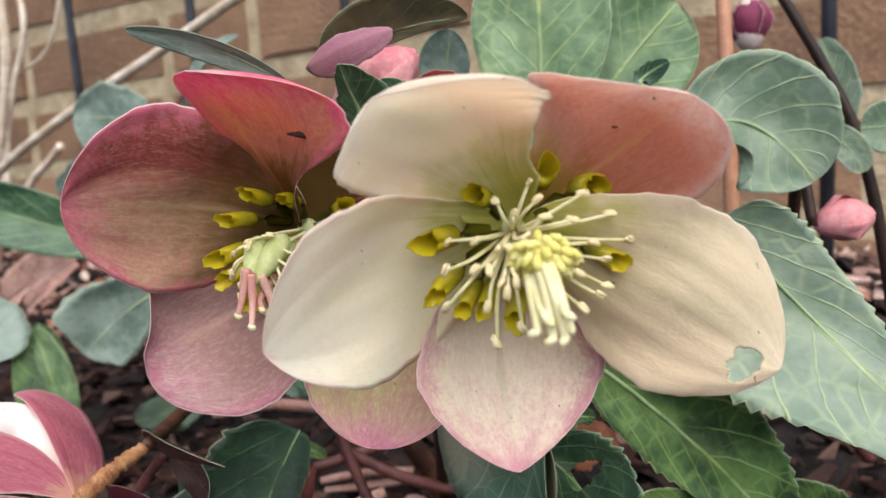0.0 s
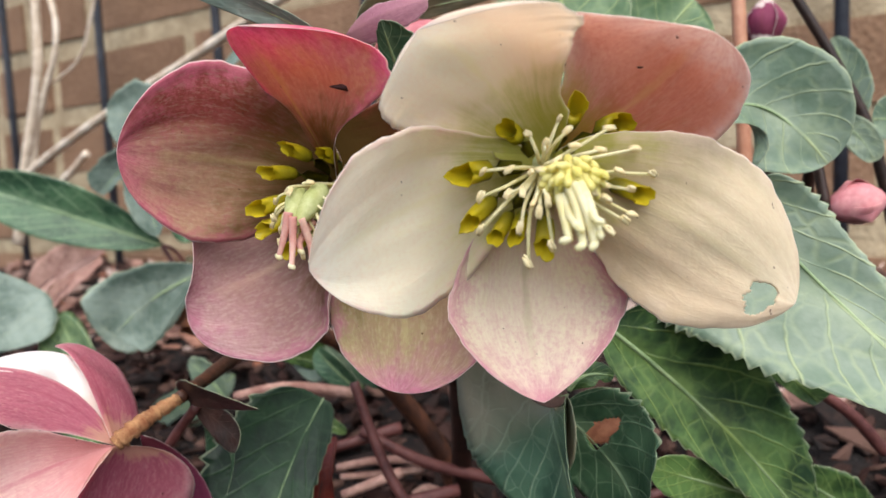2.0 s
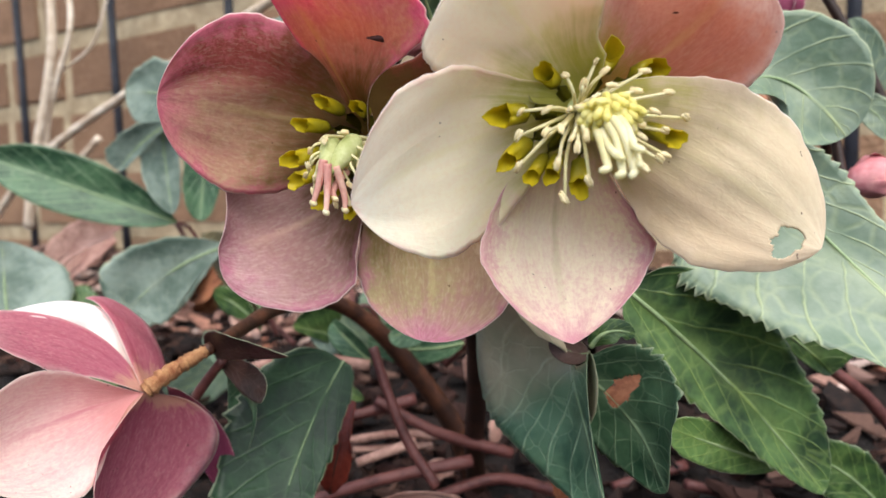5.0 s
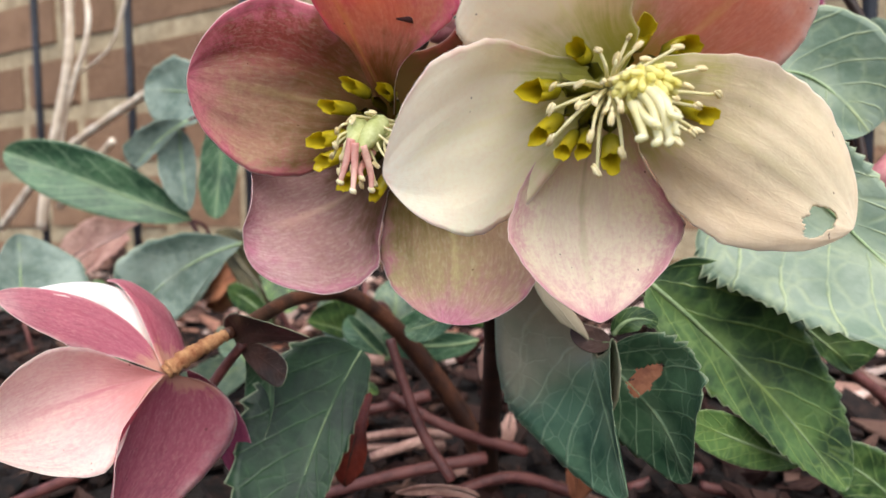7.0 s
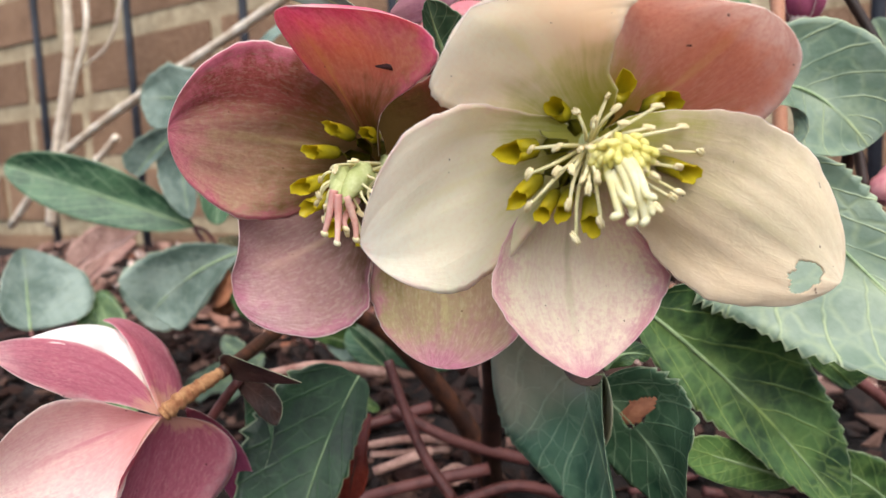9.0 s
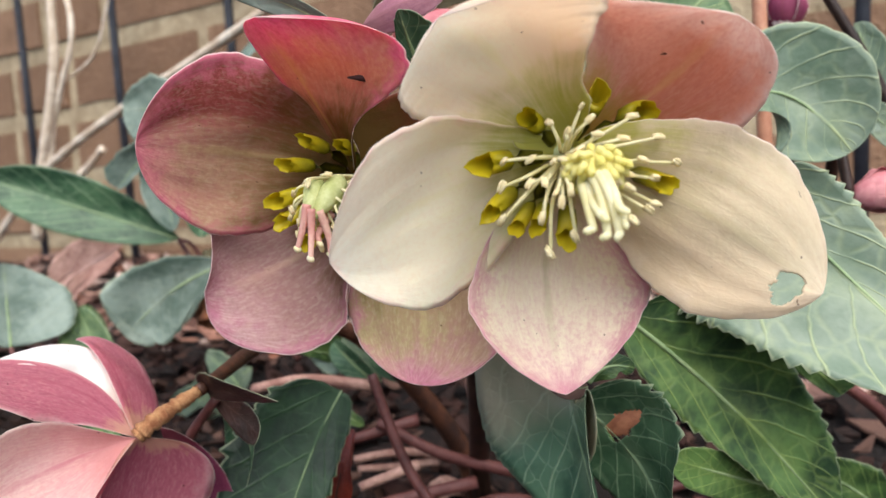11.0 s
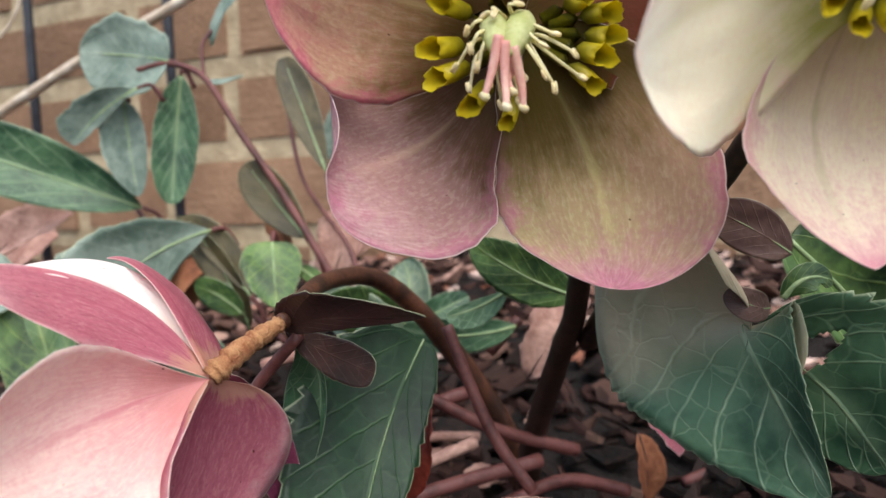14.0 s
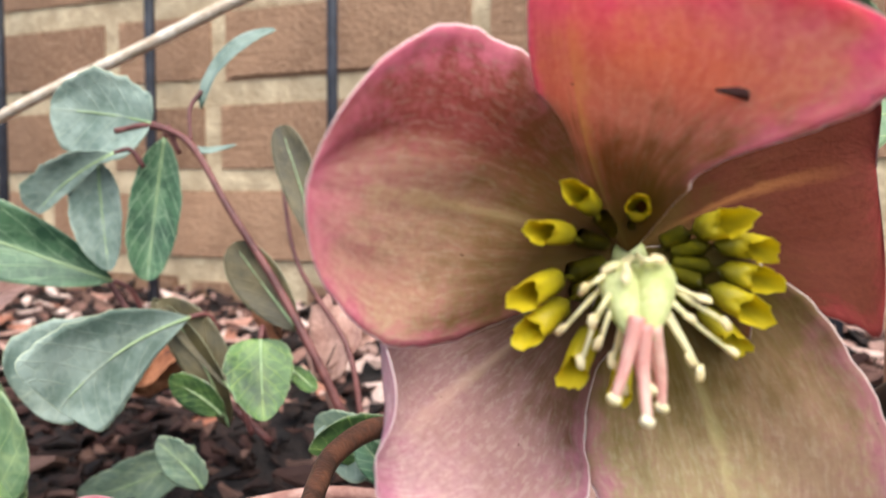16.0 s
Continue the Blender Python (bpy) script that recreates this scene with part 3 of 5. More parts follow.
part("sepal", blade((0.0444, 0.0015, 0.1618), (0.2420, -0.9560, -0.1640), (0.0375, 0.0003, 0.1765), (0.0354, -0.0148, 0.1778), 0.0121, 0.0170, 1.14, 0.32, -0.00, 0.53, 0.41, root=0.5, ruffle=0.025, seed=12, nu=64, nv=28), PEACH_CREAM, front, "cream sepal flushed peach")

def flower_frame(centre, axis):
    """Millimetres right, up and out along a flower's axis, to world metres."""
    A = Vector(axis).normalized()
    X = Vector((0, 0, 1)).cross(A).normalized()
    Y = A.cross(X)
    return lambda x, y, z: Vector(centre) + (X * x + Y * y + A * z) / 1000


def stamen(parent, F, x, y, z, seed, root=(0.0, 0.0, 3.0), anther=1.0, arch=1.0):
    """A thread that arches out from the middle, with a pollen-dusted anther at its end."""
    r = random.Random(seed)
    a, e = F(root[0] + 0.16 * x, root[1] + 0.16 * y, root[2]), F(x, y, z)
    m = F(0.55 * x + r.uniform(-0.4, 0.4), 0.55 * y + r.uniform(-0.2, 0.7), root[2] + 0.72 * (z - root[2]) + arch)
    ob = part("stamen", tube([a, m, e], 0.00029, 0.00021, 7, 6, 0.0, seed), FILAMENT, parent)
    ax = (e - m).normalized() + Vector((r.uniform(-.5, .5), r.uniform(-.2, .9), r.uniform(-.6, .3)))
    bm = lump(e, ax, 0.0018 * anther, 0.00033 * anther, None, 0.2, seed)
    lump(e + ax.orthogonal().normalized() * 0.00034, ax, 0.0016 * anther, 0.00030 * anther, bm, 0.22, seed + 7)
    part("anther", bm, ANTHER, ob, "pale pollen-dusted anther")

F = flower_frame(CF, AF)
for i, p in enumerate([(-7.0, 0.6, 6.8), (-3.7, 0.7, 7.1), (-1.2, 4.9, 5.2), (0.9, 3.6, 7.2), (2.6, 6.3, 2.8), (3.7, 4.9, 6.2), (4.6, 3.2, 7.6), (7.5, 2.3, 6.1), (8.7, 4.6, 3.0), (11.8, 1.7, 2.1), (14.0, -1.7, 1.6), (9.8, -0.4, 6.4), (11.1, -3.0, 4.8), (7.8, -1.7, 8.4), (11.2, -6.0, 5.7), (8.1, -3.3, 8.8)]):
    stamen(front, F, *p, 20 + i)
for i, p in enumerate([(10.2, -6.2, 8.2), (8.3, -7.0, 9.9), (-3.5, -2.0, 10.0), (-7.1, -2.4, 8.8), (-7.0, -6.1, 11.0), (-1.5, -1.6, 11.6), (-2.0, -5.8, 11.9), (-1.3, -10.0, 12.0), (1.8, -7.9, 12.8), (0.5, -3.8, 12.9), (-0.2, -2.6, 12.6), (2.5, 1.9, 10.6), (0.6, 0.9, 11.4), (-0.5, 0.8, 10.6), (6.7, -1.6, 11.8), (1.6, -2.4, 13.2)]):
    stamen(front, F, *p, 60 + i)
for i, (x, y, z, r) in enumerate([(-3.9, 5.1, 2.5, 1.25), (4.6, 7.2, -0.1, 1.3), (10.2, 5.0, -0.7, 1.3), (12.3, 1.4, -1.2, 1.2), (-9.5, 0.1, 5.4, 1.5), (12.3, -4.1, 1.6, 1.2), (-8.6, -5.5, 8.0, 1.25), (-5.7, -7.8, 7.0, 1.0), (-3.2, -7.7, 7.4, 1.0), (0.4, -9.2, 7.0, 1.25)]):
    part("nectary", nectary_bm(F(x * 0.3, y * 0.3, 0.6), F(x, y, z), AF, r / 900, 100 + i), NECTARY, front, "yellow-green tubular nectary")
for i, (a, b, c) in enumerate([((2.2, -0.8, 8.3), (3.2, -3.0, 15.2), (4.0, -5.7, 19.1)), ((3.3, -0.3, 10.0), (4.8, -2.4, 16.8), (5.5, -6.2, 19.9)), ((4.0, -0.0, 10.9), (5.7, -2.1, 17.6), (6.7, -6.2, 19.7)), ((4.6, -0.4, 10.9), (6.2, -2.1, 17.5), (7.2, -5.1, 19.2)), ((2.9, -0.9, 9.2), (3.9, -3.2, 16.2), (5.0, -4.3, 19.5)), ((4.2, 0.2, 9.7), (5.9, -1.4, 16.2), (6.8, -3.5, 19.9))]):
    ob = part("style", tube([F(*a), F(*b), F(*c)], 0.0007, 0.00045, 8, 8), STYLE, front, "cream style")
    tip = F(*c)
    part("stigma", lump(tip + Vector((0.0004 * (i - 2.5) / 2.5, -0.0002, 0)), (i - 2.5, -0.6, -0.8), 0.0015, 0.00046, None, 0.1, i), STYLE, ob)
rnd = random.Random(5)
for i in range(46):
    th, q = 2.399 * i, math.sqrt((i + 0.5) / 46)
    x, y = 4.3 + 3.6 * q * math.cos(th), -0.4 + 2.6 * q * math.sin(th)
    p = F(x, y, 10.9 + 2.2 * (1 - q * q) + rnd.uniform(-0.8, 0.8))
    part("young_anther", lump(p, F(x, y, 1.5) - F(4.3, -0.4 + 2.5, 0) + Vector((rnd.uniform(-.001, .001), 0, rnd.uniform(-.001, .001))), 0.0019, 0.00056, None, 0.07, i), YOUNG_ANTHER, front, "unopened yellow anther")
part("receptacle", lump(F(0, 0, 0.0), AF, 0.003, 0.0018, None, 0.04, 4, 12, 8), CARPEL, front, "pale green flower centre")
part("blemish", lump((0.0570, 0.0032, 0.1733), (1, 0.1, -0.1), 0.0007, 0.00011, None, 0.3, 2), SPOT, front, "dark blemish")

# ---------------------------------------------------------------- the rose flower behind it
CB, AB = Vector((0.0023, 0.0140, 0.1612)), Vector((0.0285, -0.9991, -0.0326)).normalized()
rose = thing("hellebore_flower", (0.0023, 0.0140, 0.1612), "open dusky rose hellebore flower with crimson upper sepal and green carpels", "flower", "hellebore flowers")
part("sepal", blade((0.0023, 0.0140, 0.1612), (0.0290, -0.9990, -0.0330), (0.0152, 0.0276, 0.1702), (0.0294, 0.0305, 0.1708), 0.0160, 0.0191, 1.05, 0.27, 0.03, 0.04, 0.21, root=0.95, ruffle=0.018, seed=30, nu=64, nv=28), SHADED_CRIMSON, rose, "crimson sepal, coloured darker for the shade of the upper sepal")
part("sepal", blade((0.0023, 0.0140, 0.1612), (0.0290, -0.9990, -0.0330), (-0.0195, 0.0307, 0.1429), (-0.0197, -0.0037, 0.1422), 0.0187, 0.0154, 1.05, 0.44, -0.28, 0.27, 0.23, root=0.5, ruffle=0.018, seed=31, nu=64, nv=28, nick=[(0.42, 1, 0.03, 0.09), (0.7, 1, 0.02, 0.04)]), MAUVE, rose, "mauve sepal with a nicked rim")
part("sepal", blade((0.0023, 0.0140, 0.1612), (0.0290, -0.9990, -0.0330), (0.0137, 0.0231, 0.1417), (0.0148, 0.0087, 0.1254), 0.0173, 0.0143, 0.72, 0.53, -0.04, 0.36, 0.02, root=0.65, ruffle=0.018, seed=32, nu=64, nv=28), OLIVE_ROSE, rose, "olive-rose sepal")
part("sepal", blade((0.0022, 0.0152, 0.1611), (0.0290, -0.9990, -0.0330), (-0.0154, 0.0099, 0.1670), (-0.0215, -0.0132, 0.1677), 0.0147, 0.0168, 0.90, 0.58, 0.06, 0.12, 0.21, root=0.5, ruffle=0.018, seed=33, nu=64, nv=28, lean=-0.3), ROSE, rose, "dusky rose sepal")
part("sepal", blade((0.0024, 0.0124, 0.1613), (0.6470, -0.7430, -0.1740), (-0.0047, 0.0146, 0.1737), (-0.0021, -0.0045, 0.1860), 0.0040, 0.0258, 1.02, 0.25, 1.19, -0.45, 0.19, root=0.5, ruffle=0.018, seed=34, nu=64, nv=28), CRIMSON, rose, "crimson sepal")
part("blemish", lump((0.0114, 0.0029, 0.1759), (1, 0.35, -0.12), 0.0036, 0.00042, None, 0.3, 2, taper=-0.45), SPOT, rose, "dark torn blemish")
F = flower_frame(CB, AB)
for i, p in enumerate([(-1.7, -0.3, 13.1), (0.1, -0.8, 14.7), (2.6, 0.5, 12.8), (-3.6, -2.2, 13.9), (-2.7, -4.7, 15.9), (-5.7, -6.3, 12.8), (-2.2, -6.9, 14.9), (-3.8, -8.9, 13.5), (6.6, -3.2, 10.9), (5.5, -4.7, 12.4), (8.9, -5.5, 9.4), (9.4, -8.4, 8.4), (5.7, -8.2, 12.7), (6.6, -9.8, 11.5), (2.9, -8.0, 12.5), (-1.0, -8.7, 13.7), (-0.0, -11.3, 12.6), (2.2, -11.0, 11.9)]):
    stamen(rose, F, *p, 130 + i, root=(0.4, -0.2, 2.4), anther=0.9, arch=2.6)
for i, (x, y, z, r) in enumerate([(-5.0, 6.3, 7.3, 1.6), (0.8, 5.1, 5.6, 1.6), (-8.0, 2.6, 9.5, 1.65), (-9.1, -3.3, 11.5, 1.85), (-8.8, -6.9, 10.7, 1.75), (-4.7, -10.6, 9.8, 1.75), (-0.5, -12.9, 7.6, 1.4), (9.5, 3.4, 2.0, 1.9), (12.3, 0.8, 1.4, 1.7), (12.7, -2.3, 1.6, 1.7), (11.5, -5.1, 3.3, 1.8), (10.1, -8.4, 2.9, 1.5)]):
    part("nectary", nectary_bm(F(x * 0.34, y * 0.34, 0.6), F(x, y, z), AB, r / 1150, 200 + i), NECTARY, rose, "yellow-green tubular nectary")
for i, (a, b, r) in enumerate([((-1.2, -0.8, 10.9), (0.6, -5.5, 16.1), 0.0019), ((2.6, -0.7, 9.8), (1.9, -5.6, 15.7), 0.002), ((0.6, -1.4, 6.2), (1.1, -5.2, 9.6), 0.0018)]):
    part("carpel", lump((F(*a) + F(*b)) / 2, F(*b) - F(*a), (F(*b) - F(*a)).length * 1.25, r * 0.88, None, 0.02, i, 18, 12, 0.42), CARPEL, rose, "swollen green carpel")
for i, (a, b, c) in enumerate([((1.0, -3.9, 16.8), (0.2, -7.7, 17.4), (-0.7, -10.8, 18.0)), ((1.6, -4.6, 16.7), (1.6, -8.6, 17.1), (2.0, -12.3, 18.4)), ((2.3, -5.0, 15.5), (3.0, -9.2, 14.6), (3.2, -12.2, 14.8)), ((1.7, -5.9, 11.6), (1.4, -8.7, 15.1), (2.2, -10.3, 16.0))]):
    ob = part("style", tube([F(*a), F(*b), F(*c)], 0.00072, 0.00040, 8, 8), PINK_STYLE, rose, "pink style")
    part("stigma", lump(F(*c), (0.6, 0.2, -0.4), 0.0014, 0.00052, None, 0.1, i), STYLE, ob, "cream stigma")
part("receptacle", lump(F(0, -0.5, -0.5), AB, 0.003, 0.002, None, 0.04, 4, 12, 8), CARPEL, rose, "green flower centre")

# ---------------------------------------------------------------- the pink flower seen from the side
side = thing("hellebore_flower", (-0.0379, -0.0067, 0.1144), "nodding pink hellebore flower seen from behind on an arching stem", "flower", "hellebore flowers")
part("sepal", blade((-0.0421, 0.0017, 0.1128), (0.7470, -0.6260, 0.2260), (-0.0444, 0.0122, 0.0987), (-0.0428, 0.0166, 0.0835), 0.0048, 0.0026, 0.72, 0.49, 0.02, 0.02, 0.20, ruffle=0.012, seed=50, nu=36, nv=18), PLUM, side, "dark purple-pink sepal")
part("sepal", blade((-0.0379, -0.0067, 0.1144), (0.7630, -0.6040, 0.2280), (-0.0600, 0.0063, 0.1325), (-0.0561, -0.0206, 0.1312), 0.0058, 0.0018, 1.05, 0.58, -0.16, -0.86, -0.13, ruffle=0.012, seed=51, nu=48, nv=20), WHITE_IN, side, "white inner face of a sepal")
part("sepal", blade((-0.0379, -0.0067, 0.1144), (0.9440, -0.0370, 0.3290), (-0.0510, -0.0012, 0.1312), (-0.0595, -0.0030, 0.1310), 0.0018, 0.0116, 0.57, 0.70, -0.28, -0.19, -0.05, ruffle=0.012, seed=52, nu=48, nv=20), PINK_BACK, side, "pink sepal with folded rim")
part("sepal", blade((-0.0379, -0.0067, 0.1144), (0.7630, -0.6040, 0.2280), (-0.0499, -0.0163, 0.1119), (-0.0433, -0.0387, 0.1105), 0.0126, 0.0098, 1.30, 0.70, 0.02, 0.12, 0.70, ruffle=0.012, seed=53, nu=48, nv=24), PALE_BACK, side, "pale pink sepal back")
part("sepal", blade((-0.0379, -0.0067, 0.1144), (0.7630, -0.6040, 0.2280), (-0.0423, -0.0071, 0.1053), (-0.0444, -0.0161, 0.0848), 0.0173, 0.0145, 0.61, 0.60, 0.81, 0.30, 0.47, ruffle=0.012, seed=54, nu=48, nv=24), PINK_BACK, side, "deep pink sepal back")
part("sepal", blade((-0.0379, -0.0067, 0.1144), (0.7630, -0.6040, 0.2280), (-0.0532, -0.0071, 0.1272), (-0.0535, -0.0281, 0.1309), 0.0101, 0.0035, 0.87, 0.40, -0.60, -0.19, 0.14, ruffle=0.012, seed=55, nu=48, nv=24), PINK_BACK, side, "pink sepal back")
part("flower_stalk", tube([(-0.0379, -0.0067, 0.1146), (-0.0366, -0.0040, 0.1166), (-0.0362, 0.0010, 0.1182), (-0.0342, 0.0054, 0.1202)], 0.0018, 0.0013, 14, 16, 0.2, 4), STEM_ORANGE, side, "rusty knobbly flower stalk")
part("stem", tube([(-0.0342, 0.0054, 0.1202), (-0.0405, 0.0178, 0.1200), (-0.0449, 0.0278, 0.1203), (-0.0498, 0.0439, 0.1214), (-0.0498, 0.0609, 0.1209), (-0.0473, 0.0710, 0.1172), (-0.0436, 0.0806, 0.1092), (-0.0399, 0.0879, 0.1003), (-0.0341, 0.0958, 0.0872), (-0.0275, 0.1029, 0.0708), (-0.0230, 0.1080, 0.0500)], 0.0013, 0.0037, 14, 8, 0.01, 5), STEM_WARM, side, "arching warm brown stem")
part("bract", blade((-0.0370, 0.0100, 0.1180), (0.5660, -0.8070, 0.1710), (-0.0292, 0.0041, 0.1218), (-0.0080, -0.0001, 0.1227), 0.0053, 0.0018, 0.62, 0.69, -0.10, -0.84, 0.23, teeth=9, tooth=0.08, seed=5, nu=60, nv=16), BRACT, side, "bronze toothed bract")
part("bract", blade((-0.0370, 0.0100, 0.1180), (0.5660, -0.8070, 0.1710), (-0.0310, 0.0125, 0.1137), (-0.0184, 0.0050, 0.1132), 0.0030, 0.0032, 0.78, 0.31, -0.07, -0.08, 0.08, teeth=6, tooth=0.06, seed=6, nu=40, nv=14), BRACT, side, "bronze hanging bract")
part("bract", blade((-0.0360, 0.0108, 0.1165), (0.5430, -0.8160, 0.1990), (-0.0372, 0.0282, 0.1070), (-0.0404, 0.0180, 0.0880), 0.0018, 0.0072, 1.01, 0.43, -0.48, -0.53, 0.25, fold=0.1, seed=7, nu=40, nv=14), DARK_LEAF, side, "narrow dark bract leaf")
part("stem", tube([(0.0442, 0.0021, 0.1618), (0.0402, 0.0141, 0.1578), (0.0280, 0.0360, 0.1380), (0.0140, 0.0520, 0.1230), (0.0030, 0.0650, 0.1060)], 0.0014, 0.0024, 10, 8, 0.02, 6), STEM_BROWN, front, "brown flower stem")
part("stem", tube([(0.0023, 0.0140, 0.1612), (0.0043, 0.0280, 0.1572), (0.0060, 0.0440, 0.1360), (0.0020, 0.0570, 0.1150), (-0.0030, 0.0680, 0.1040), (-0.0110, 0.0840, 0.0860), (-0.0185, 0.0980, 0.0670), (-0.0215, 0.1060, 0.0500)], 0.0015, 0.0036, 12, 8, 0.02, 7), STEM_BROWN, rose, "brown upright stem")

# ---------------------------------------------------------------- leaves

def leaf(label, material, base, facing, mid, tip, *shape, rib=0.00055, stub=True, **more):
    """One leaf: its blade, the raised midrib and the top of its stalk."""
    B, M, T = Vector(base), Vector(mid), Vector(tip)
    ob = thing("leaf", B, label, "leaf", "hellebore leaves")
    part("leaf_blade", blade(base, facing, mid, tip, *shape, **more), material, ob)
    line = [B * (1 - u) ** 2 + M * (2 * u * (1 - u)) + T * u * u + Vector(facing).normalized() * 0.0002 for u in (0, 0.15, 0.3, 0.45, 0.6, 0.75, 0.9)]
    part("midrib", tube(line, rib, rib * 0.25, 7, 3, 0.0), RIB, ob, "pale raised midrib")
    if stub:
        back = (B - M).normalized()
        part("leaf_stalk", tube([B, B + back * 0.005 + Vector((0, 0.001, -0.001)), B + back * 0.008 + Vector((0, 0.003, -0.008))], rib * 1.5, rib * 1.7, 8, 5, 0.03, 3), STEM_RED, ob, "dull red leaf stalk")
    return ob

leaf("dark green leaf with pale veins below the open flowers", TINTED_LEAF, (0.0336, 0.0369, 0.1151), (-0.7970, -0.6040, 0.0110), (0.0290, 0.0423, 0.1196), (0.0425, 0.0236, 0.0942), 0.0124, 0.0249, 0.20, 0.55, 0.42, -0.46, 0.28, fold=0.06, teeth=16, tooth=0.06, nu=80, nv=22, rib=0.00012, seed=300, thick=0.0003, stub=False)
leaf("dark green leaf with an eaten hole below the open flowers", DARK_LEAF, (0.0336, 0.0369, 0.1151), (0.2510, -0.9410, 0.2280), (0.0442, 0.0410, 0.1075), (0.0517, 0.0317, 0.0956), 0.0174, 0.0097, 0.51, 0.54, -0.29, -0.89, 0.22, teeth=11, tooth=0.10, nu=80, nv=40, ruffle=0.02, holes=[(0.22, 0.42, 0.06, 0.17)], rib=0.00012, seed=301, thick=0.0003, stub=False)
leaf("large pale green leaf with saw-toothed rim", PALE_LEAF, (0.0638, 0.0655, 0.1554), (0.0670, -0.9920, 0.1080), (0.0757, 0.0714, 0.1398), (0.1034, 0.0554, 0.1123), 0.0106, 0.0261, 0.20, 0.68, -0.06, 0.63, 0.21, teeth=21, tooth=0.10, nu=110, nv=24, fold=-0.02, seed=302, thick=0.0005, stub=False)
leaf("long deep green leaf with bright veins, shaded above", MID_LEAF, (0.0405, 0.0521, 0.1289), (0.1850, -0.9760, 0.1170), (0.0610, 0.0651, 0.1086), (0.0782, 0.0718, 0.0832), 0.0150, 0.0089, 0.34, 0.59, 0.18, 0.40, 0.22, teeth=20, tooth=0.11, nu=110, nv=24, seed=303, thick=0.0005, stub=False)
leaf("small green leaf low in the shade", MID_LEAF, (0.0699, 0.0771, 0.0856), (-0.0130, -0.9410, 0.3390), (0.0595, 0.0652, 0.0923), (0.0491, 0.0488, 0.1015), 0.0051, 0.0045, 0.75, 0.40, -0.03, 0.00, 0.20, teeth=9, tooth=0.06, nu=40, nv=16, seed=304, thick=0.0005, stub=False)
leaf("green leaf behind the large pale leaf", MID_LEAF, (0.0586, 0.0797, 0.1240), (0.0520, -0.9900, 0.1280), (0.0710, 0.0879, 0.1157), (0.0804, 0.0901, 0.1052), 0.0121, 0.0028, 0.75, 0.38, 0.04, 0.05, 0.20, teeth=11, tooth=0.08, nu=50, nv=16, seed=305, thick=0.0005, stub=False)
leaf("rounded pale green leaf with netted veins", PALE_LEAF, (0.0580, 0.0772, 0.1700), (0.1000, -0.9950, 0.0050), (0.0663, 0.0864, 0.1839), (0.0818, 0.0886, 0.1610), 0.0150, 0.0155, 0.84, 0.54, 0.42, -0.21, 0.36, teeth=14, tooth=0.02, nu=60, nv=24, ruffle=0.02, seed=306, thick=0.0005, stub=False)
leaf("broad pale green leaf behind the cream flower", NET_LEAF, (0.0219, 0.0853, 0.1726), (0.3040, -0.9520, -0.0110), (0.0204, 0.0915, 0.1982), (0.0208, 0.0915, 0.2245), 0.0167, 0.0174, 0.70, 0.47, 0.01, 0.00, 0.19, teeth=12, tooth=0.02, nu=50, nv=24, seed=307, thick=0.0005, stub=False)
leaf("pale green leaf lobe with brown spots", NET_LEAF, (0.0261, 0.0910, 0.1737), (0.2730, -0.9620, -0.0170), (0.0376, 0.1025, 0.1906), (0.0518, 0.1083, 0.2066), 0.0160, 0.0152, 0.74, 0.47, -0.02, -0.02, 0.20, teeth=12, tooth=0.02, nu=50, nv=24, seed=308, thick=0.0005, stub=False)
leaf("grey-green young leaf on a red stem", GREY_LEAF, (-0.1572, 0.1192, 0.1943), (0.6490, -0.7430, -0.1650), (-0.1730, 0.1170, 0.1984), (-0.1883, 0.1074, 0.1985), 0.0176, 0.0137, 0.40, 0.47, -0.22, -0.02, 0.18, ruffle=0.07, seed=309, thick=0.0005)
leaf("drooping grey-green leaf on a red stem", GREY_LEAF, (-0.1659, 0.1118, 0.1840), (0.6850, -0.7170, -0.1260), (-0.1810, 0.1063, 0.1767), (-0.1879, 0.1011, 0.1640), 0.0028, 0.0091, 0.88, 0.43, -0.01, -0.01, 0.20, ruffle=0.07, fold=0.2, seed=310, thick=0.0005)
leaf("narrow hanging grey-green leaf on a red stem", GREY_LEAF, (-0.1793, 0.1179, 0.1814), (0.7010, -0.7050, -0.1100), (-0.1784, 0.1177, 0.1650), (-0.1719, 0.1146, 0.1444), 0.0059, 0.0104, 0.48, 0.56, 0.05, 0.10, 0.21, fold=0.3, ruffle=0.03, seed=311, thick=0.0005)
leaf("narrow dark grey-green hanging leaf", DARK_LEAF, (-0.1582, 0.1260, 0.1903), (0.6400, -0.7540, -0.1470), (-0.1623, 0.1256, 0.1666), (-0.1623, 0.1213, 0.1409), 0.0081, 0.0086, 0.61, 0.49, -0.00, 0.00, 0.20, fold=0.25, ruffle=0.03, seed=312, thick=0.0005)
leaf("upright olive-bronze leaf among red stems", OLIVE_LEAF, (-0.0985, 0.1297, 0.1500), (0.4750, -0.8800, 0.0060), (-0.1093, 0.1342, 0.1723), (-0.1169, 0.1336, 0.1940), 0.0061, 0.0063, 0.79, 0.43, 0.00, -0.00, 0.20, seed=313, thick=0.0005)
leaf("bronze leaf in the shade", OLIVE_LEAF, (-0.1058, 0.1256, 0.1267), (0.5040, -0.8570, 0.1070), (-0.1179, 0.1255, 0.1397), (-0.1265, 0.1205, 0.1549), 0.0085, 0.0073, 0.72, 0.47, 0.01, 0.00, 0.20, seed=314, thick=0.0005)
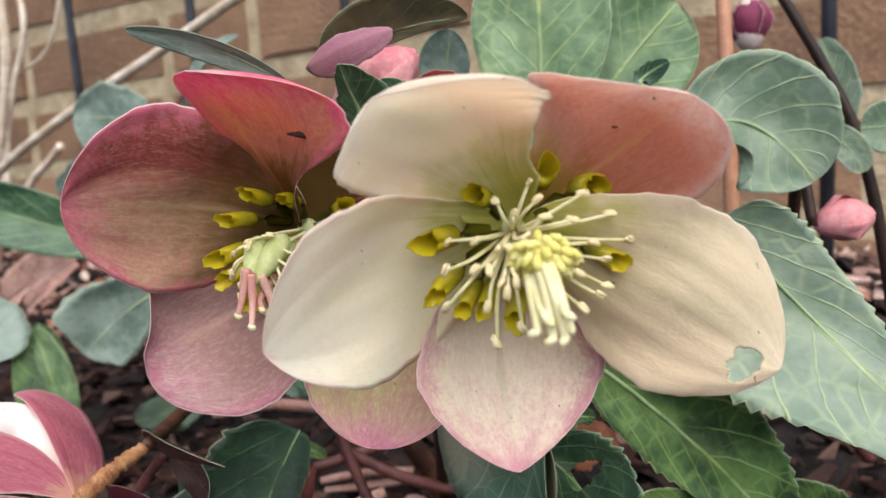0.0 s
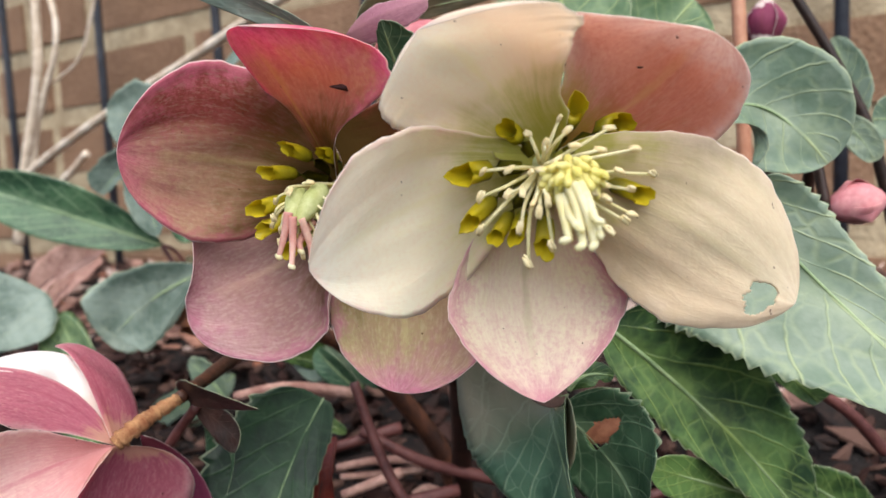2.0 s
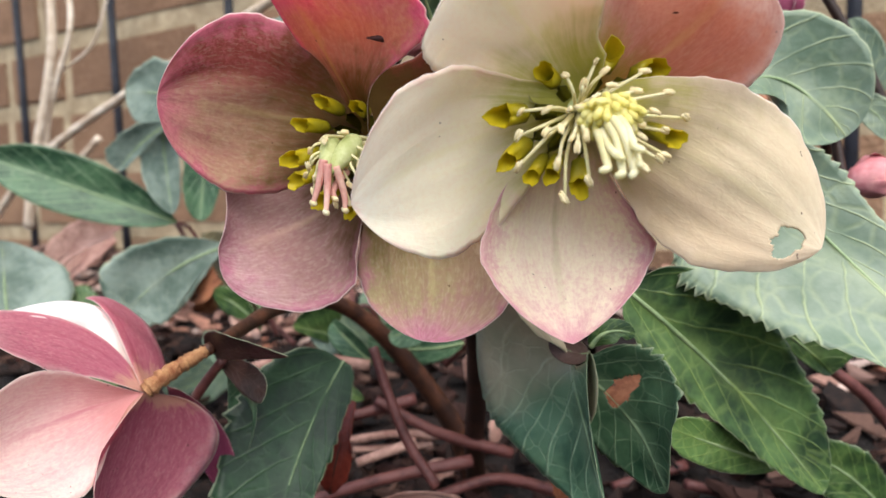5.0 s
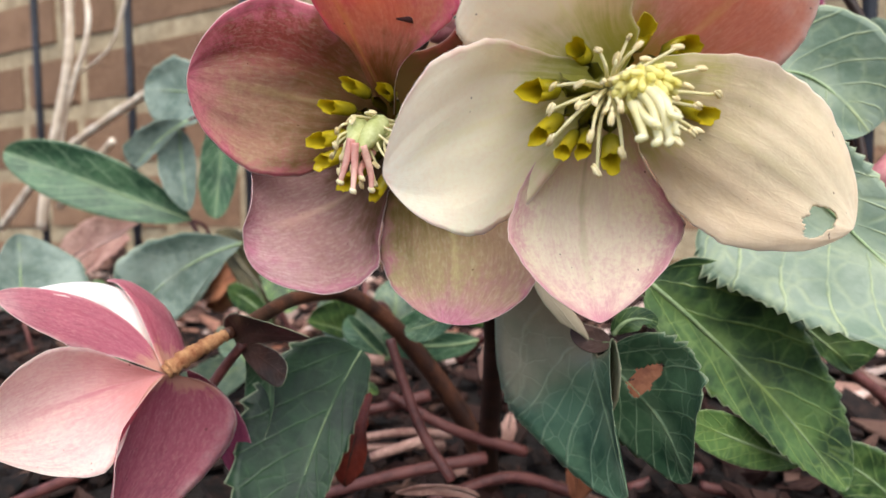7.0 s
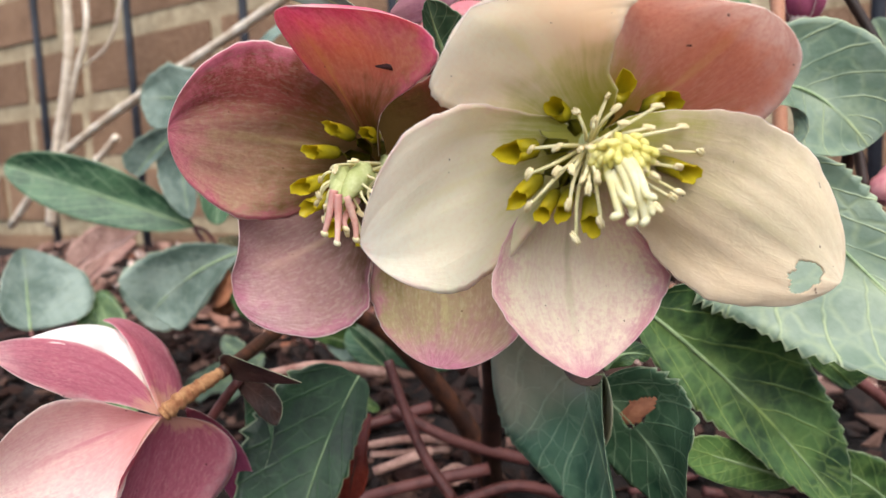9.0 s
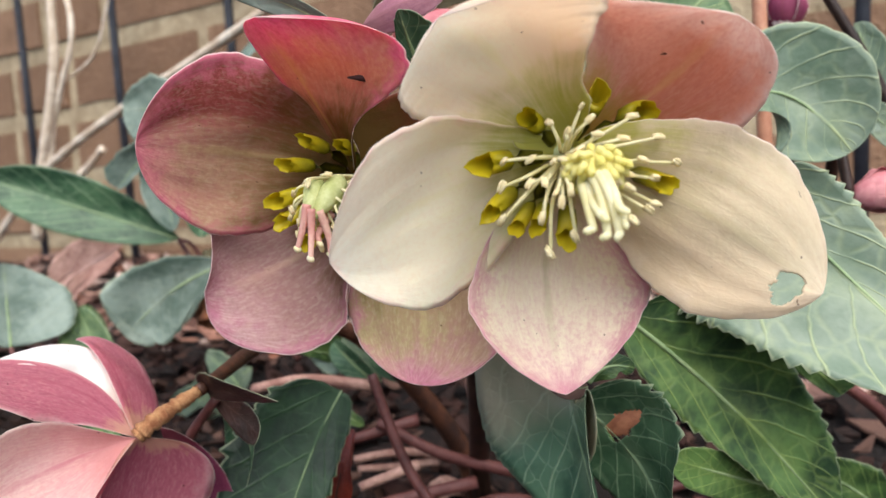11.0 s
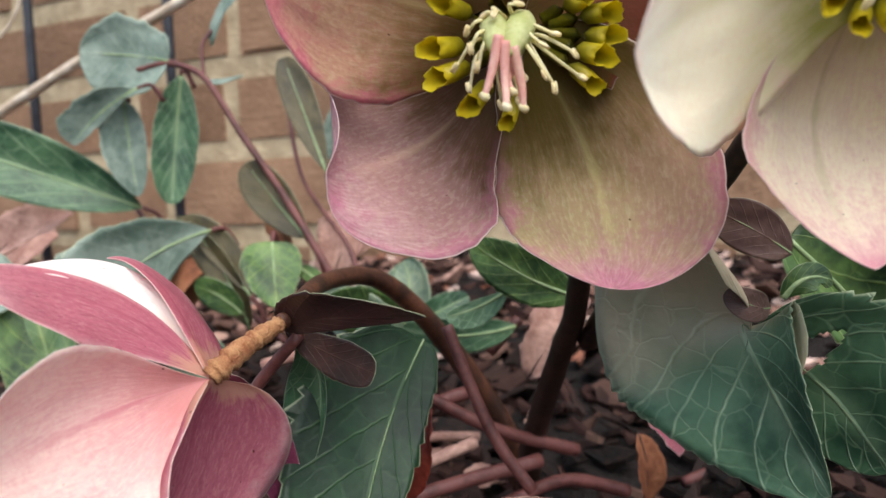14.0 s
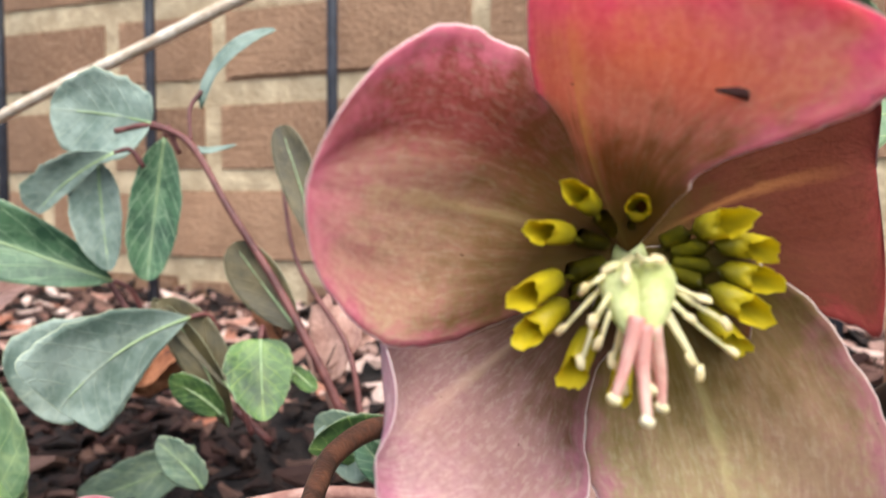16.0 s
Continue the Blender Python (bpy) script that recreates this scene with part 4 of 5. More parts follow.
leaf("narrow olive leaf near the ground", OLIVE_LEAF, (-0.1252, 0.1174, 0.1065), (0.5710, -0.7990, 0.1880), (-0.1379, 0.1177, 0.1215), (-0.1493, 0.1111, 0.1356), 0.0029, 0.0084, 0.72, 0.47, -0.01, -0.02, 0.20, seed=315, thick=0.0005)
leaf("small fresh green toothed leaf", MID_LEAF, (-0.1092, 0.1097, 0.1265), (0.5450, -0.8310, 0.1130), (-0.1064, 0.1055, 0.1193), (-0.0997, 0.0969, 0.1061), 0.0089, 0.0102, 0.41, 0.56, 0.06, 0.05, 0.23, teeth=7, tooth=0.08, nu=40, seed=316, thick=0.0005)
leaf("tiny green toothed leaf", MID_LEAF, (-0.1013, 0.1120, 0.1181), (0.5120, -0.8450, 0.1520), (-0.0979, 0.1140, 0.1152), (-0.0910, 0.1111, 0.1120), 0.0028, 0.0026, 0.73, 0.46, -0.00, -0.00, 0.20, teeth=4, tooth=0.15, seed=317, thick=0.0005)
leaf("broad mottled green leaf near the ground", GREY_LEAF, (-0.1628, 0.1271, 0.1211), (0.6510, -0.7510, 0.1140), (-0.1793, 0.1117, 0.1165), (-0.1881, 0.0937, 0.1046), 0.0169, 0.0179, 0.90, 0.38, -0.03, 0.03, 0.20, ruffle=0.04, seed=318, thick=0.0005)
leaf("broad dark green leaf near the ground", MID_LEAF, (-0.1690, 0.0750, 0.0601), (0.7180, -0.5930, 0.3640), (-0.1822, 0.0789, 0.0869), (-0.1893, 0.0812, 0.1168), 0.0127, 0.0085, 0.70, 0.51, 0.05, 0.04, 0.20, teeth=10, tooth=0.03, seed=319, thick=0.0005, stub=False)
leaf("broad grey-green leaf lying over the litter", GREY_LEAF, (-0.1380, 0.1135, 0.1310), (0.7090, -0.7030, 0.0520), (-0.1493, 0.0916, 0.1255), (-0.1487, 0.0735, 0.1107), 0.0138, 0.0183, 0.89, 0.16, 0.16, 0.13, 0.18, ruffle=0.03, teeth=9, tooth=0.03, nu=40, seed=320, thick=0.0005)
leaf("long dark green leaf with a pale lower half", DARK_LEAF, (-0.1775, 0.1216, 0.1403), (0.7560, -0.6540, 0.0170), (-0.2088, 0.0996, 0.1560), (-0.2360, 0.0726, 0.1715), 0.0129, 0.0137, 0.73, 0.55, -0.03, 0.01, 0.20, fold=0.25, nu=40, seed=321, thick=0.0005)
leaf("grey-green lobed leaf by the litter", GREY_LEAF, (-0.1932, 0.0531, 0.1054), (0.8680, -0.4770, 0.1350), (-0.2021, 0.0579, 0.1181), (-0.2071, 0.0610, 0.1367), 0.0104, 0.0236, 0.40, 0.64, -0.14, -0.29, 0.22, ruffle=0.03, seed=322, thick=0.0005)
leaf("green leaf under the arching stem", MID_LEAF, (-0.0673, 0.0984, 0.0968), (0.5690, -0.7960, 0.2070), (-0.0652, 0.0937, 0.1026), (-0.0743, 0.0778, 0.1080), 0.0029, 0.0131, 0.23, 0.40, 0.22, -0.01, 0.22, teeth=9, tooth=0.05, nu=40, seed=323, thick=0.0005, stub=False)
leaf("large glossy dark green leaf in the shade", GLOSS_LEAF, (-0.0249, 0.0390, 0.1109), (0.5680, -0.7940, 0.2160), (-0.0321, 0.0280, 0.0928), (-0.0301, 0.0160, 0.0717), 0.0067, 0.0170, 0.32, 0.36, -0.03, 0.01, 0.20, teeth=11, tooth=0.14, nu=80, nv=20, rib=0.0002, seed=324, thick=0.0005, stub=False)
leaf("small blue-green leaf near the ground", GREY_LEAF, (-0.0648, 0.0989, 0.1108), (0.3940, -0.8950, 0.2110), (-0.0724, 0.0956, 0.1080), (-0.0771, 0.0856, 0.1075), 0.0142, 0.0028, 0.76, 0.44, -0.08, -0.13, 0.21, seed=325, thick=0.0005)
leaf("small dark leaf below the rose flower", DARK_LEAF, (-0.0176, 0.0756, 0.1156), (0.1840, -0.9560, 0.2290), (-0.0247, 0.0755, 0.1106), (-0.0319, 0.0702, 0.1096), 0.0047, 0.0020, 0.76, 0.44, 0.01, -0.00, 0.20, seed=326, thick=0.0005, stub=False)
leaf("narrow grey-green bract with a bronze rim behind the rose flower", GREY_LEAF, (0.0043, 0.0117, 0.1838), (0.5160, -0.8480, -0.1220), (-0.0028, 0.0043, 0.1915), (-0.0116, -0.0060, 0.1930), 0.0022, 0.0018, 0.50, 0.50, 0.35, 0.10, 0.20, fold=0.2, teeth=7, tooth=0.05, nu=40, rib=0.0002, seed=327, thick=0.0005, stub=False)
leaf("small dark toothed leaf between the flowers", DARK_LEAF, (0.0192, 0.0101, 0.1765), (0.5340, -0.8440, -0.0570), (0.0170, 0.0111, 0.1779), (0.0189, 0.0036, 0.1852), 0.0020, 0.0055, 0.62, 0.55, 0.10, 0.12, 0.21, teeth=6, tooth=0.3, nu=60, seed=328, thick=0.0005, stub=False)
leaf("small dark leaf tip beside the bud", DARK_LEAF, (0.0248, 0.0152, 0.1791), (0.4700, -0.8790, -0.0820), (0.0231, 0.0160, 0.1805), (0.0208, 0.0101, 0.1828), 0.0042, 0.0020, 0.71, 0.45, -0.01, -0.00, 0.20, teeth=3, tooth=0.2, nu=24, seed=329, thick=0.0005, stub=False)
leaf("blue-green leaf behind the bud", GREY_LEAF, (0.0027, 0.0716, 0.1863), (0.4310, -0.8970, -0.0950), (0.0018, 0.0731, 0.1926), (0.0064, 0.0690, 0.2011), 0.0067, 0.0058, 0.66, 0.52, 0.06, 0.09, 0.21, seed=330, thick=0.0005, stub=False)
leaf("small toothed leaf tip behind the cream flower", DARK_LEAF, (0.0495, 0.0664, 0.1835), (0.1650, -0.9820, -0.0890), (0.0474, 0.0694, 0.1846), (0.0549, 0.0678, 0.1877), 0.0021, 0.0022, 0.69, 0.47, 0.02, 0.01, 0.20, teeth=4, tooth=0.25, nu=30, seed=331, thick=0.0005, stub=False)
leaf("narrow pale green leaf by a brown stem", PALE_LEAF, (0.0890, 0.1313, 0.1676), (-0.0750, -0.9970, 0.0150), (0.0909, 0.1354, 0.1817), (0.0849, 0.1341, 0.1965), 0.0020, 0.0057, 0.65, 0.47, -0.03, -0.01, 0.20, ruffle=0.04, seed=332, thick=0.0005, stub=False)
leaf("pale green leaf by a brown stem", PALE_LEAF, (0.1047, 0.1208, 0.1707), (-0.1580, -0.9870, 0.0000), (0.0992, 0.1210, 0.1721), (0.0927, 0.1152, 0.1719), 0.0064, 0.0064, 0.75, 0.45, -0.03, -0.03, 0.20, seed=333, thick=0.0005, stub=False)
leaf("narrow pale green leaflet beside the rounded leaf", PALE_LEAF, (0.0828, 0.1143, 0.1716), (0.1000, -0.9950, 0.0050), (0.0898, 0.1139, 0.1711), (0.0932, 0.1133, 0.1612), 0.0040, 0.0036, 0.60, 0.40, 0.0, 0.0, 0.20, teeth=6, tooth=0.03, nu=40, rib=0.0002, seed=335, thick=0.0005, stub=False)
leaf("dark bronze-green leaf over the bud", OLIVE_LEAF, (-0.0028, 0.0312, 0.1888), (0.5750, -0.8060, -0.1370), (0.0042, 0.0360, 0.1974), (0.0227, 0.0416, 0.1970), 0.0074, 0.0020, 0.48, 0.59, -0.04, -0.09, 0.20, teeth=8, tooth=0.03, nu=40, rib=0.0002, seed=334, thick=0.0005, stub=False)

def dead_leaf(label, material, base, facing, mid, tip, wl, wr, seed, cup=0.5, name="dead_leaf", **more):
    """A dry, curled leaf with a ragged rim and its rib."""
    ob = thing(name, base, label, "dead leaf", "dead leaves")
    part("leaf_blade", blade(base, facing, mid, tip, wl, wr, 0.55, 0.45, 0.2, 0.7, cup, 0.0005, 30, 14, ruffle=0.07, teeth=7, tooth=0.12, seed=seed, **more), material, ob)
    B, M, T = Vector(base), Vector(mid), Vector(tip)
    part("midrib", tube([B * (1 - u) ** 2 + M * (2 * u * (1 - u)) + T * u * u for u in (0, 0.3, 0.6, 0.9)], 0.0005, 0.0002, 6, 4, 0.05), STEM_BROWN, ob)
    return ob

dead_leaf("orange-brown dead leaf caught among red stems", DEAD_LEAF, (-0.1192, 0.1367, 0.1209), (0.3318, -0.9413, 0.0617), (-0.1223, 0.1320, 0.1297), (-0.1226, 0.1368, 0.1394), 0.0054, 0.0046, 400, 0.5)
dead_leaf("large pinkish-brown curled dead leaf beside the stems", DEAD_LEAF_PALE, (-0.1033, 0.1361, 0.1070), (0.3318, -0.9413, 0.0617), (-0.0958, 0.1336, 0.1259), (-0.0861, 0.1445, 0.1414), 0.0106, 0.0091, 401, 0.4)
dead_leaf("tan curled dead leaf on the litter", DEAD_LEAF, (-0.1574, 0.1430, 0.1135), (0.3318, -0.9413, 0.0617), (-0.1681, 0.1325, 0.1080), (-0.1818, 0.1333, 0.0971), 0.0059, 0.0050, 402, 0.6)
dead_leaf("pinkish dead leaf lying behind the brown stems", DEAD_LEAF_PALE, (-0.0178, 0.0950, 0.0887), (0.3318, -0.9413, 0.0617), (-0.0096, 0.0945, 0.1030), (-0.0025, 0.1018, 0.1106), 0.0071, 0.0060, 403, 0.4)
dead_leaf("pale pinkish dead leaf by the grey-green leaves", DEAD_LEAF_PALE, (-0.2790, 0.1295, 0.1077), (0.3318, -0.9413, 0.0617), (-0.2592, 0.1311, 0.1230), (-0.2485, 0.1417, 0.1295), 0.0125, 0.0106, 404, 0.4)
dead_leaf("large pinkish-tan dead leaf behind the stems", DEAD_LEAF_PALE, (-0.1064, 0.1372, 0.1118), (0.3278, -0.9428, 0.0602), (-0.0914, 0.1371, 0.1295), (-0.0746, 0.1497, 0.1343), 0.0088, 0.0075, 405, 0.35)
dead_leaf("glossy red-brown dead leaf beside a dark green leaf", RED_LEAF, (-0.0329, 0.0414, 0.0745), (0.4731, -0.8784, 0.0677), (-0.0288, 0.0400, 0.0874), (-0.0276, 0.0461, 0.0982), 0.0055, 0.0047, 406, 0.35)
dead_leaf("orange-brown dead leaf behind the grey-green leaf", DEAD_LEAF, (-0.1743, 0.1235, 0.1035), (0.4731, -0.8784, 0.0677), (-0.1584, 0.1262, 0.1170), (-0.1474, 0.1394, 0.1227), 0.0094, 0.0080, 407, 0.5)
dead_leaf("pinkish-tan curled dead leaf near the wall", DEAD_LEAF_PALE, (-0.2422, 0.0995, 0.1193), (0.4731, -0.8784, 0.0677), (-0.2225, 0.1043, 0.1328), (-0.2104, 0.1182, 0.1391), 0.0108, 0.0092, 408, 0.5)
dead_leaf("bleached broken dead leaf on the litter", DEAD_LEAF_PALE, (-0.0010, 0.0550, 0.0725), (0.4731, -0.8784, 0.0677), (-0.0072, 0.0487, 0.0781), (-0.0198, 0.0450, 0.0739), 0.0023, 0.0019, 409, 0.3)
dead_leaf("brown dead leaf under the dark leaves", DEAD_LEAF, (0.0113, 0.0905, 0.0773), (0.4731, -0.8784, 0.0677), (0.0153, 0.0884, 0.0671), (0.0117, 0.0892, 0.0577), 0.0049, 0.0042, 410, 0.4)
dead_leaf("bleached crumpled dead leaf by the stem base", DEAD_LEAF_PALE, (-0.0427, 0.0989, 0.0500), (0.2, -0.7, 0.7), (-0.0360, 0.1040, 0.0570), (-0.0283, 0.1079, 0.0515), 0.0045, 0.0050, 411, 0.5)
dead_leaf("bleached scrap of dead leaf behind the stems", DEAD_LEAF_PALE, (-0.0267, 0.1380, 0.0664), (0.2, -0.9, 0.3), (-0.0262, 0.1340, 0.0610), (-0.0281, 0.1328, 0.0547), 0.0026, 0.0030, 412, 0.5)
dead_leaf("fallen pink sepal under the dark leaves", PINK_BACK, (0.0147, 0.0823, 0.0842), (0.2, -0.9, 0.3), (0.0196, 0.0800, 0.0830), (0.0215, 0.0801, 0.0765), 0.0030, 0.0032, 413, 0.4, name="fallen_sepal")
dead_leaf("tan dead leaf behind the eaten leaf", DEAD_LEAF, (0.0290, 0.0660, 0.1020), (0.1, -0.95, 0.2), (0.0350, 0.0650, 0.1050), (0.0420, 0.0690, 0.1040), 0.0060, 0.0060, 414, 0.2)
leaf("small fresh green toothed leaf near the ground", MID_LEAF, (-0.1244, 0.1113, 0.1010), (0.3318, -0.9413, 0.0617), (-0.1297, 0.1068, 0.1094), (-0.1407, 0.1063, 0.1118), 0.0053, 0.0053, 0.6, 0.5, 0.0, 0.3, 0.15, teeth=5, tooth=0.12, nu=30, seed=430, thick=0.0006, stub=False)
leaf("blue-green toothed leaf under the arching stem", PALE_LEAF, (-0.0541, 0.0973, 0.0931), (0.3318, -0.9413, 0.0617), (-0.0646, 0.0903, 0.1078), (-0.0795, 0.0895, 0.1100), 0.0074, 0.0074, 0.6, 0.5, 0.0, 0.3, 0.15, teeth=8, tooth=0.08, nu=40, seed=431, thick=0.0006, stub=False)
leaf("dark green leaf under the arching stem", DARK_LEAF, (-0.0520, 0.0917, 0.0942), (0.3318, -0.9413, 0.0617), (-0.0596, 0.0865, 0.1029), (-0.0655, 0.0879, 0.1083), 0.0046, 0.0046, 0.6, 0.5, 0.0, 0.3, 0.15, fold=0.3, seed=432, thick=0.0006, stub=False)
leaf("dark green toothed leaf below the rose flower", DARK_LEAF, (-0.0224, 0.1006, 0.1019), (0.3318, -0.9413, 0.0617), (-0.0372, 0.0908, 0.0981), (-0.0528, 0.0899, 0.1025), 0.0052, 0.0052, 0.6, 0.5, 0.0, 0.3, 0.15, teeth=14, tooth=0.06, nu=50, seed=433, thick=0.0006, stub=False)
leaf("grey-green leaf behind the bronze leaf", GREY_LEAF, (-0.1042, 0.1515, 0.1519), (0.3318, -0.9413, 0.0617), (-0.1078, 0.1480, 0.1668), (-0.1012, 0.1544, 0.1797), 0.0056, 0.0056, 0.6, 0.5, 0.0, 0.3, 0.15, seed=434, thick=0.0006, stub=False)
leaf("small torn green leaf under the bronze bract", MID_LEAF, (-0.0461, 0.0561, 0.0985), (0.3318, -0.9413, 0.0617), (-0.0394, 0.0550, 0.0989), (-0.0345, 0.0598, 0.0934), 0.0020, 0.0020, 0.6, 0.5, 0.0, 0.3, 0.15, ruffle=0.1, nu=30, seed=435, thick=0.0006, stub=False)
leaf("rounded dull mauve bract above the dark leaves", OLIVE_MAUVE, (0.0361, 0.0364, 0.1189), (0.4731, -0.8784, 0.0677), (0.0340, 0.0319, 0.1190), (0.0294, 0.0331, 0.1217), 0.0026, 0.0026, 0.6, 0.5, 0.0, 0.3, 0.15, rib=0.0002, seed=436, thick=0.0006, stub=False)
leaf("small bitten green leaf tip above the dark leaves", MID_LEAF, (0.0375, 0.0328, 0.1210), (0.4731, -0.8784, 0.0677), (0.0404, 0.0314, 0.1260), (0.0449, 0.0369, 0.1231), 0.0023, 0.0023, 0.6, 0.5, 0.0, 0.3, 0.15, nick=[(0.75, 1, 0.08, 0.5)], nu=40, seed=437, thick=0.0006, stub=False)
leaf("fresh green leaf low beside the long leaf", MID_LEAF, (0.0944, 0.1170, 0.0620), (0.4731, -0.8784, 0.0677), (0.0858, 0.1088, 0.0758), (0.0742, 0.1074, 0.0788), 0.0075, 0.0075, 0.6, 0.5, 0.0, 0.3, 0.15, teeth=9, tooth=0.1, nu=40, seed=438, thick=0.0006, stub=False)
leaf("pale green leaf lying on the litter", PALE_LEAF, (-0.1612, 0.1431, 0.0757), (0.3168, -0.9468, 0.0561), (-0.1772, 0.1326, 0.0601), (-0.2026, 0.1281, 0.0560), 0.0099, 0.0099, 0.6, 0.5, 0.0, 0.3, 0.15, ruffle=0.05, seed=439, thick=0.0006, stub=False)
leaf("dark olive leaf behind the rose flower", OLIVE_LEAF, (-0.0777, 0.1565, 0.1422), (0.3278, -0.9428, 0.0602), (-0.0894, 0.1499, 0.1526), (-0.1022, 0.1484, 0.1495), 0.0058, 0.0058, 0.6, 0.5, 0.0, 0.3, 0.15, fold=0.2, seed=440, thick=0.0006, stub=False)
leaf("long dark olive leaf rising from the litter", OLIVE_LEAF, (-0.1284, 0.1199, 0.0941), (0.3278, -0.9428, 0.0602), (-0.1318, 0.1159, 0.1171), (-0.1534, 0.1139, 0.1361), 0.0058, 0.0058, 0.6, 0.5, 0.0, 0.3, 0.15, fold=0.25, seed=441, thick=0.0006, stub=False)
leaf("small blue-green toothed leaf near the ground", PALE_LEAF, (-0.1229, 0.0998, 0.0823), (0.3278, -0.9428, 0.0602), (-0.1261, 0.0961, 0.0912), (-0.1365, 0.0960, 0.0964), 0.0060, 0.0060, 0.6, 0.5, 0.0, 0.3, 0.15, teeth=6, tooth=0.15, nu=40, seed=442, thick=0.0006, stub=False)
leaf("broad mottled green leaf low beside the pink flower", NET_LEAF, (-0.1803, 0.0795, 0.0763), (0.3278, -0.9428, 0.0602), (-0.1770, 0.0777, 0.0968), (-0.1893, 0.0788, 0.1147), 0.0132, 0.0132, 0.6, 0.5, 0.0, 0.3, 0.15, teeth=9, tooth=0.05, nu=50, seed=443, thick=0.0006, stub=False)
leaf("broad dull mauve bract between the open flowers", OLIVE_MAUVE, (0.0405, 0.0465, 0.1266), (0.3550, -0.9323, 0.0692), (0.0340, 0.0412, 0.1318), (0.0281, 0.0424, 0.1345), 0.0044, 0.0044, 0.6, 0.5, 0.0, 0.3, 0.15, rib=0.0002, seed=444, thick=0.0006, stub=False)
leaf("fresh green toothed leaf behind the rose flower", MID_LEAF, (-0.0010, 0.0759, 0.1143), (0.3550, -0.9323, 0.0692), (-0.0112, 0.0680, 0.1186), (-0.0239, 0.0682, 0.1279), 0.0059, 0.0059, 0.6, 0.5, 0.0, 0.3, 0.15, teeth=9, tooth=0.1, nu=40, seed=445, thick=0.0006, stub=False)
leaf("small dark green leaf beside the arching stem", DARK_LEAF, (-0.0580, 0.1022, 0.0974), (0.3550, -0.9323, 0.0692), (-0.0486, 0.1020, 0.1051), (-0.0393, 0.1101, 0.1087), 0.0045, 0.0045, 0.6, 0.5, 0.0, 0.3, 0.15, fold=0.2, seed=446, thick=0.0006, stub=False)
leaf("rolled blue-green leaf behind the arching stem", PALE_LEAF, (-0.0607, 0.1062, 0.0995), (0.3550, -0.9323, 0.0692), (-0.0541, 0.1041, 0.1117), (-0.0597, 0.1082, 0.1200), 0.0072, 0.0072, 0.6, 0.5, 0.0, 0.3, 0.15, ruffle=0.04, curl=0.3, seed=447, thick=0.0006, stub=False)
leaf("small green leaf by the bract stalk", MID_LEAF, (0.0341, 0.0488, 0.1105), (0.3318, -0.9413, 0.0617), (0.0311, 0.0454, 0.1076), (0.0386, 0.0497, 0.1000), 0.0023, 0.0023, 0.6, 0.5, 0.0, 0.3, 0.15, seed=448, thick=0.0006, stub=False)

# ---------------------------------------------------------------- buds and other stems

def bud(label, base, tip, radius, material, seed, stalk, stalk_material, bracts=()):
    """A closed bud of overlapping sepals on its stalk."""
    B, T = Vector(base), Vector(tip)
    ob = thing("flower_bud", B, label, "flower bud", "hellebore buds")
    ax = (T - B).normalized()
    s = ax.orthogonal().normalized()
    part("bud_core", lump((B + T) / 2, ax, (T - B).length * 0.96, radius * 0.86, None, 0.02, seed, 14, 10), material, ob)
    for k in range(3):
        d = (Matrix.Rotation(2.094 * k + seed, 4, ax) @ s).normalized()
        part("sepal", blade(B, d, (B + T) / 2 + d * radius * 1.75, T + d * radius * 0.1, radius * 1.15, radius * 1.15, 0.6, 0.55, 0, 0, -0.62, 0.0004, 20, 12, seed=seed + k), material, ob)
    part("stem", tube(stalk, radius * 0.22, radius * 0.3, 8, 6, 0.04, seed), stalk_material, ob)
    for bm, mat, lab in bracts:
        part("bract", bm, mat, ob, lab)
    return ob

bud("plump pink bud wrapped in a purple bract", (0.0006, 0.0270, 0.1794), (0.0154, 0.0339, 0.1908), 0.0062, BUD_PINK, 4, [(0.0006, 0.0270, 0.1794), (-0.0072, 0.0303, 0.1674), (-0.0079, 0.0356, 0.1446)], STEM_BROWN,
    [(blade((0.0025, 0.0179, 0.1878), (0.4470, -0.8847, 0.1325), (0.0095, 0.0161, 0.1901), (0.0165, 0.0235, 0.1931), 0.0026, 0.0034, 0.4, 0.42, 0.1, 0, -0.1, 0.0005, 30, 14, ruffle=0.05, seed=9, teeth=9, tooth=0.05, fold=-0.3), PURPLE, "dull purple bract")])
bud("small pink bud among pale leaves", (0.0820, 0.0954, 0.1505), (0.0943, 0.1008, 0.1525), 0.0052, BUD_PINK, 6, [(0.0820, 0.0954, 0.1505), (0.0792, 0.0994, 0.1633), (0.0778, 0.1096, 0.1460)], STEM_BROWN)
bud("dark pink bud high behind the leaves", (0.0672, 0.1514, 0.1970), (0.0679, 0.1545, 0.2148), 0.0058, PLUM, 8, [(0.0672, 0.1514, 0.1970), (0.0680, 0.1496, 0.1824), (0.0686, 0.1520, 0.1583)], STEM_BROWN)

def stalk_thing(name, label, category, points, r0, r1, material, knob=0.03, seed=1, group=""):
    return solo(name, tube(points, r0, r1, 10, 8, knob, seed), material, points[-1], label, category, group)

stalk_thing("plant_stem", "brown upright plant stem among pale leaves", "stem", [(0.0713, 0.1282, 0.2165), (0.0821, 0.1306, 0.1964), (0.0888, 0.1319, 0.1825), (0.0942, 0.1326, 0.1687), (0.1001, 0.1350, 0.1425), (0.1068, 0.1395, 0.0969)], 0.0013, 0.0017, STEM_BROWN)
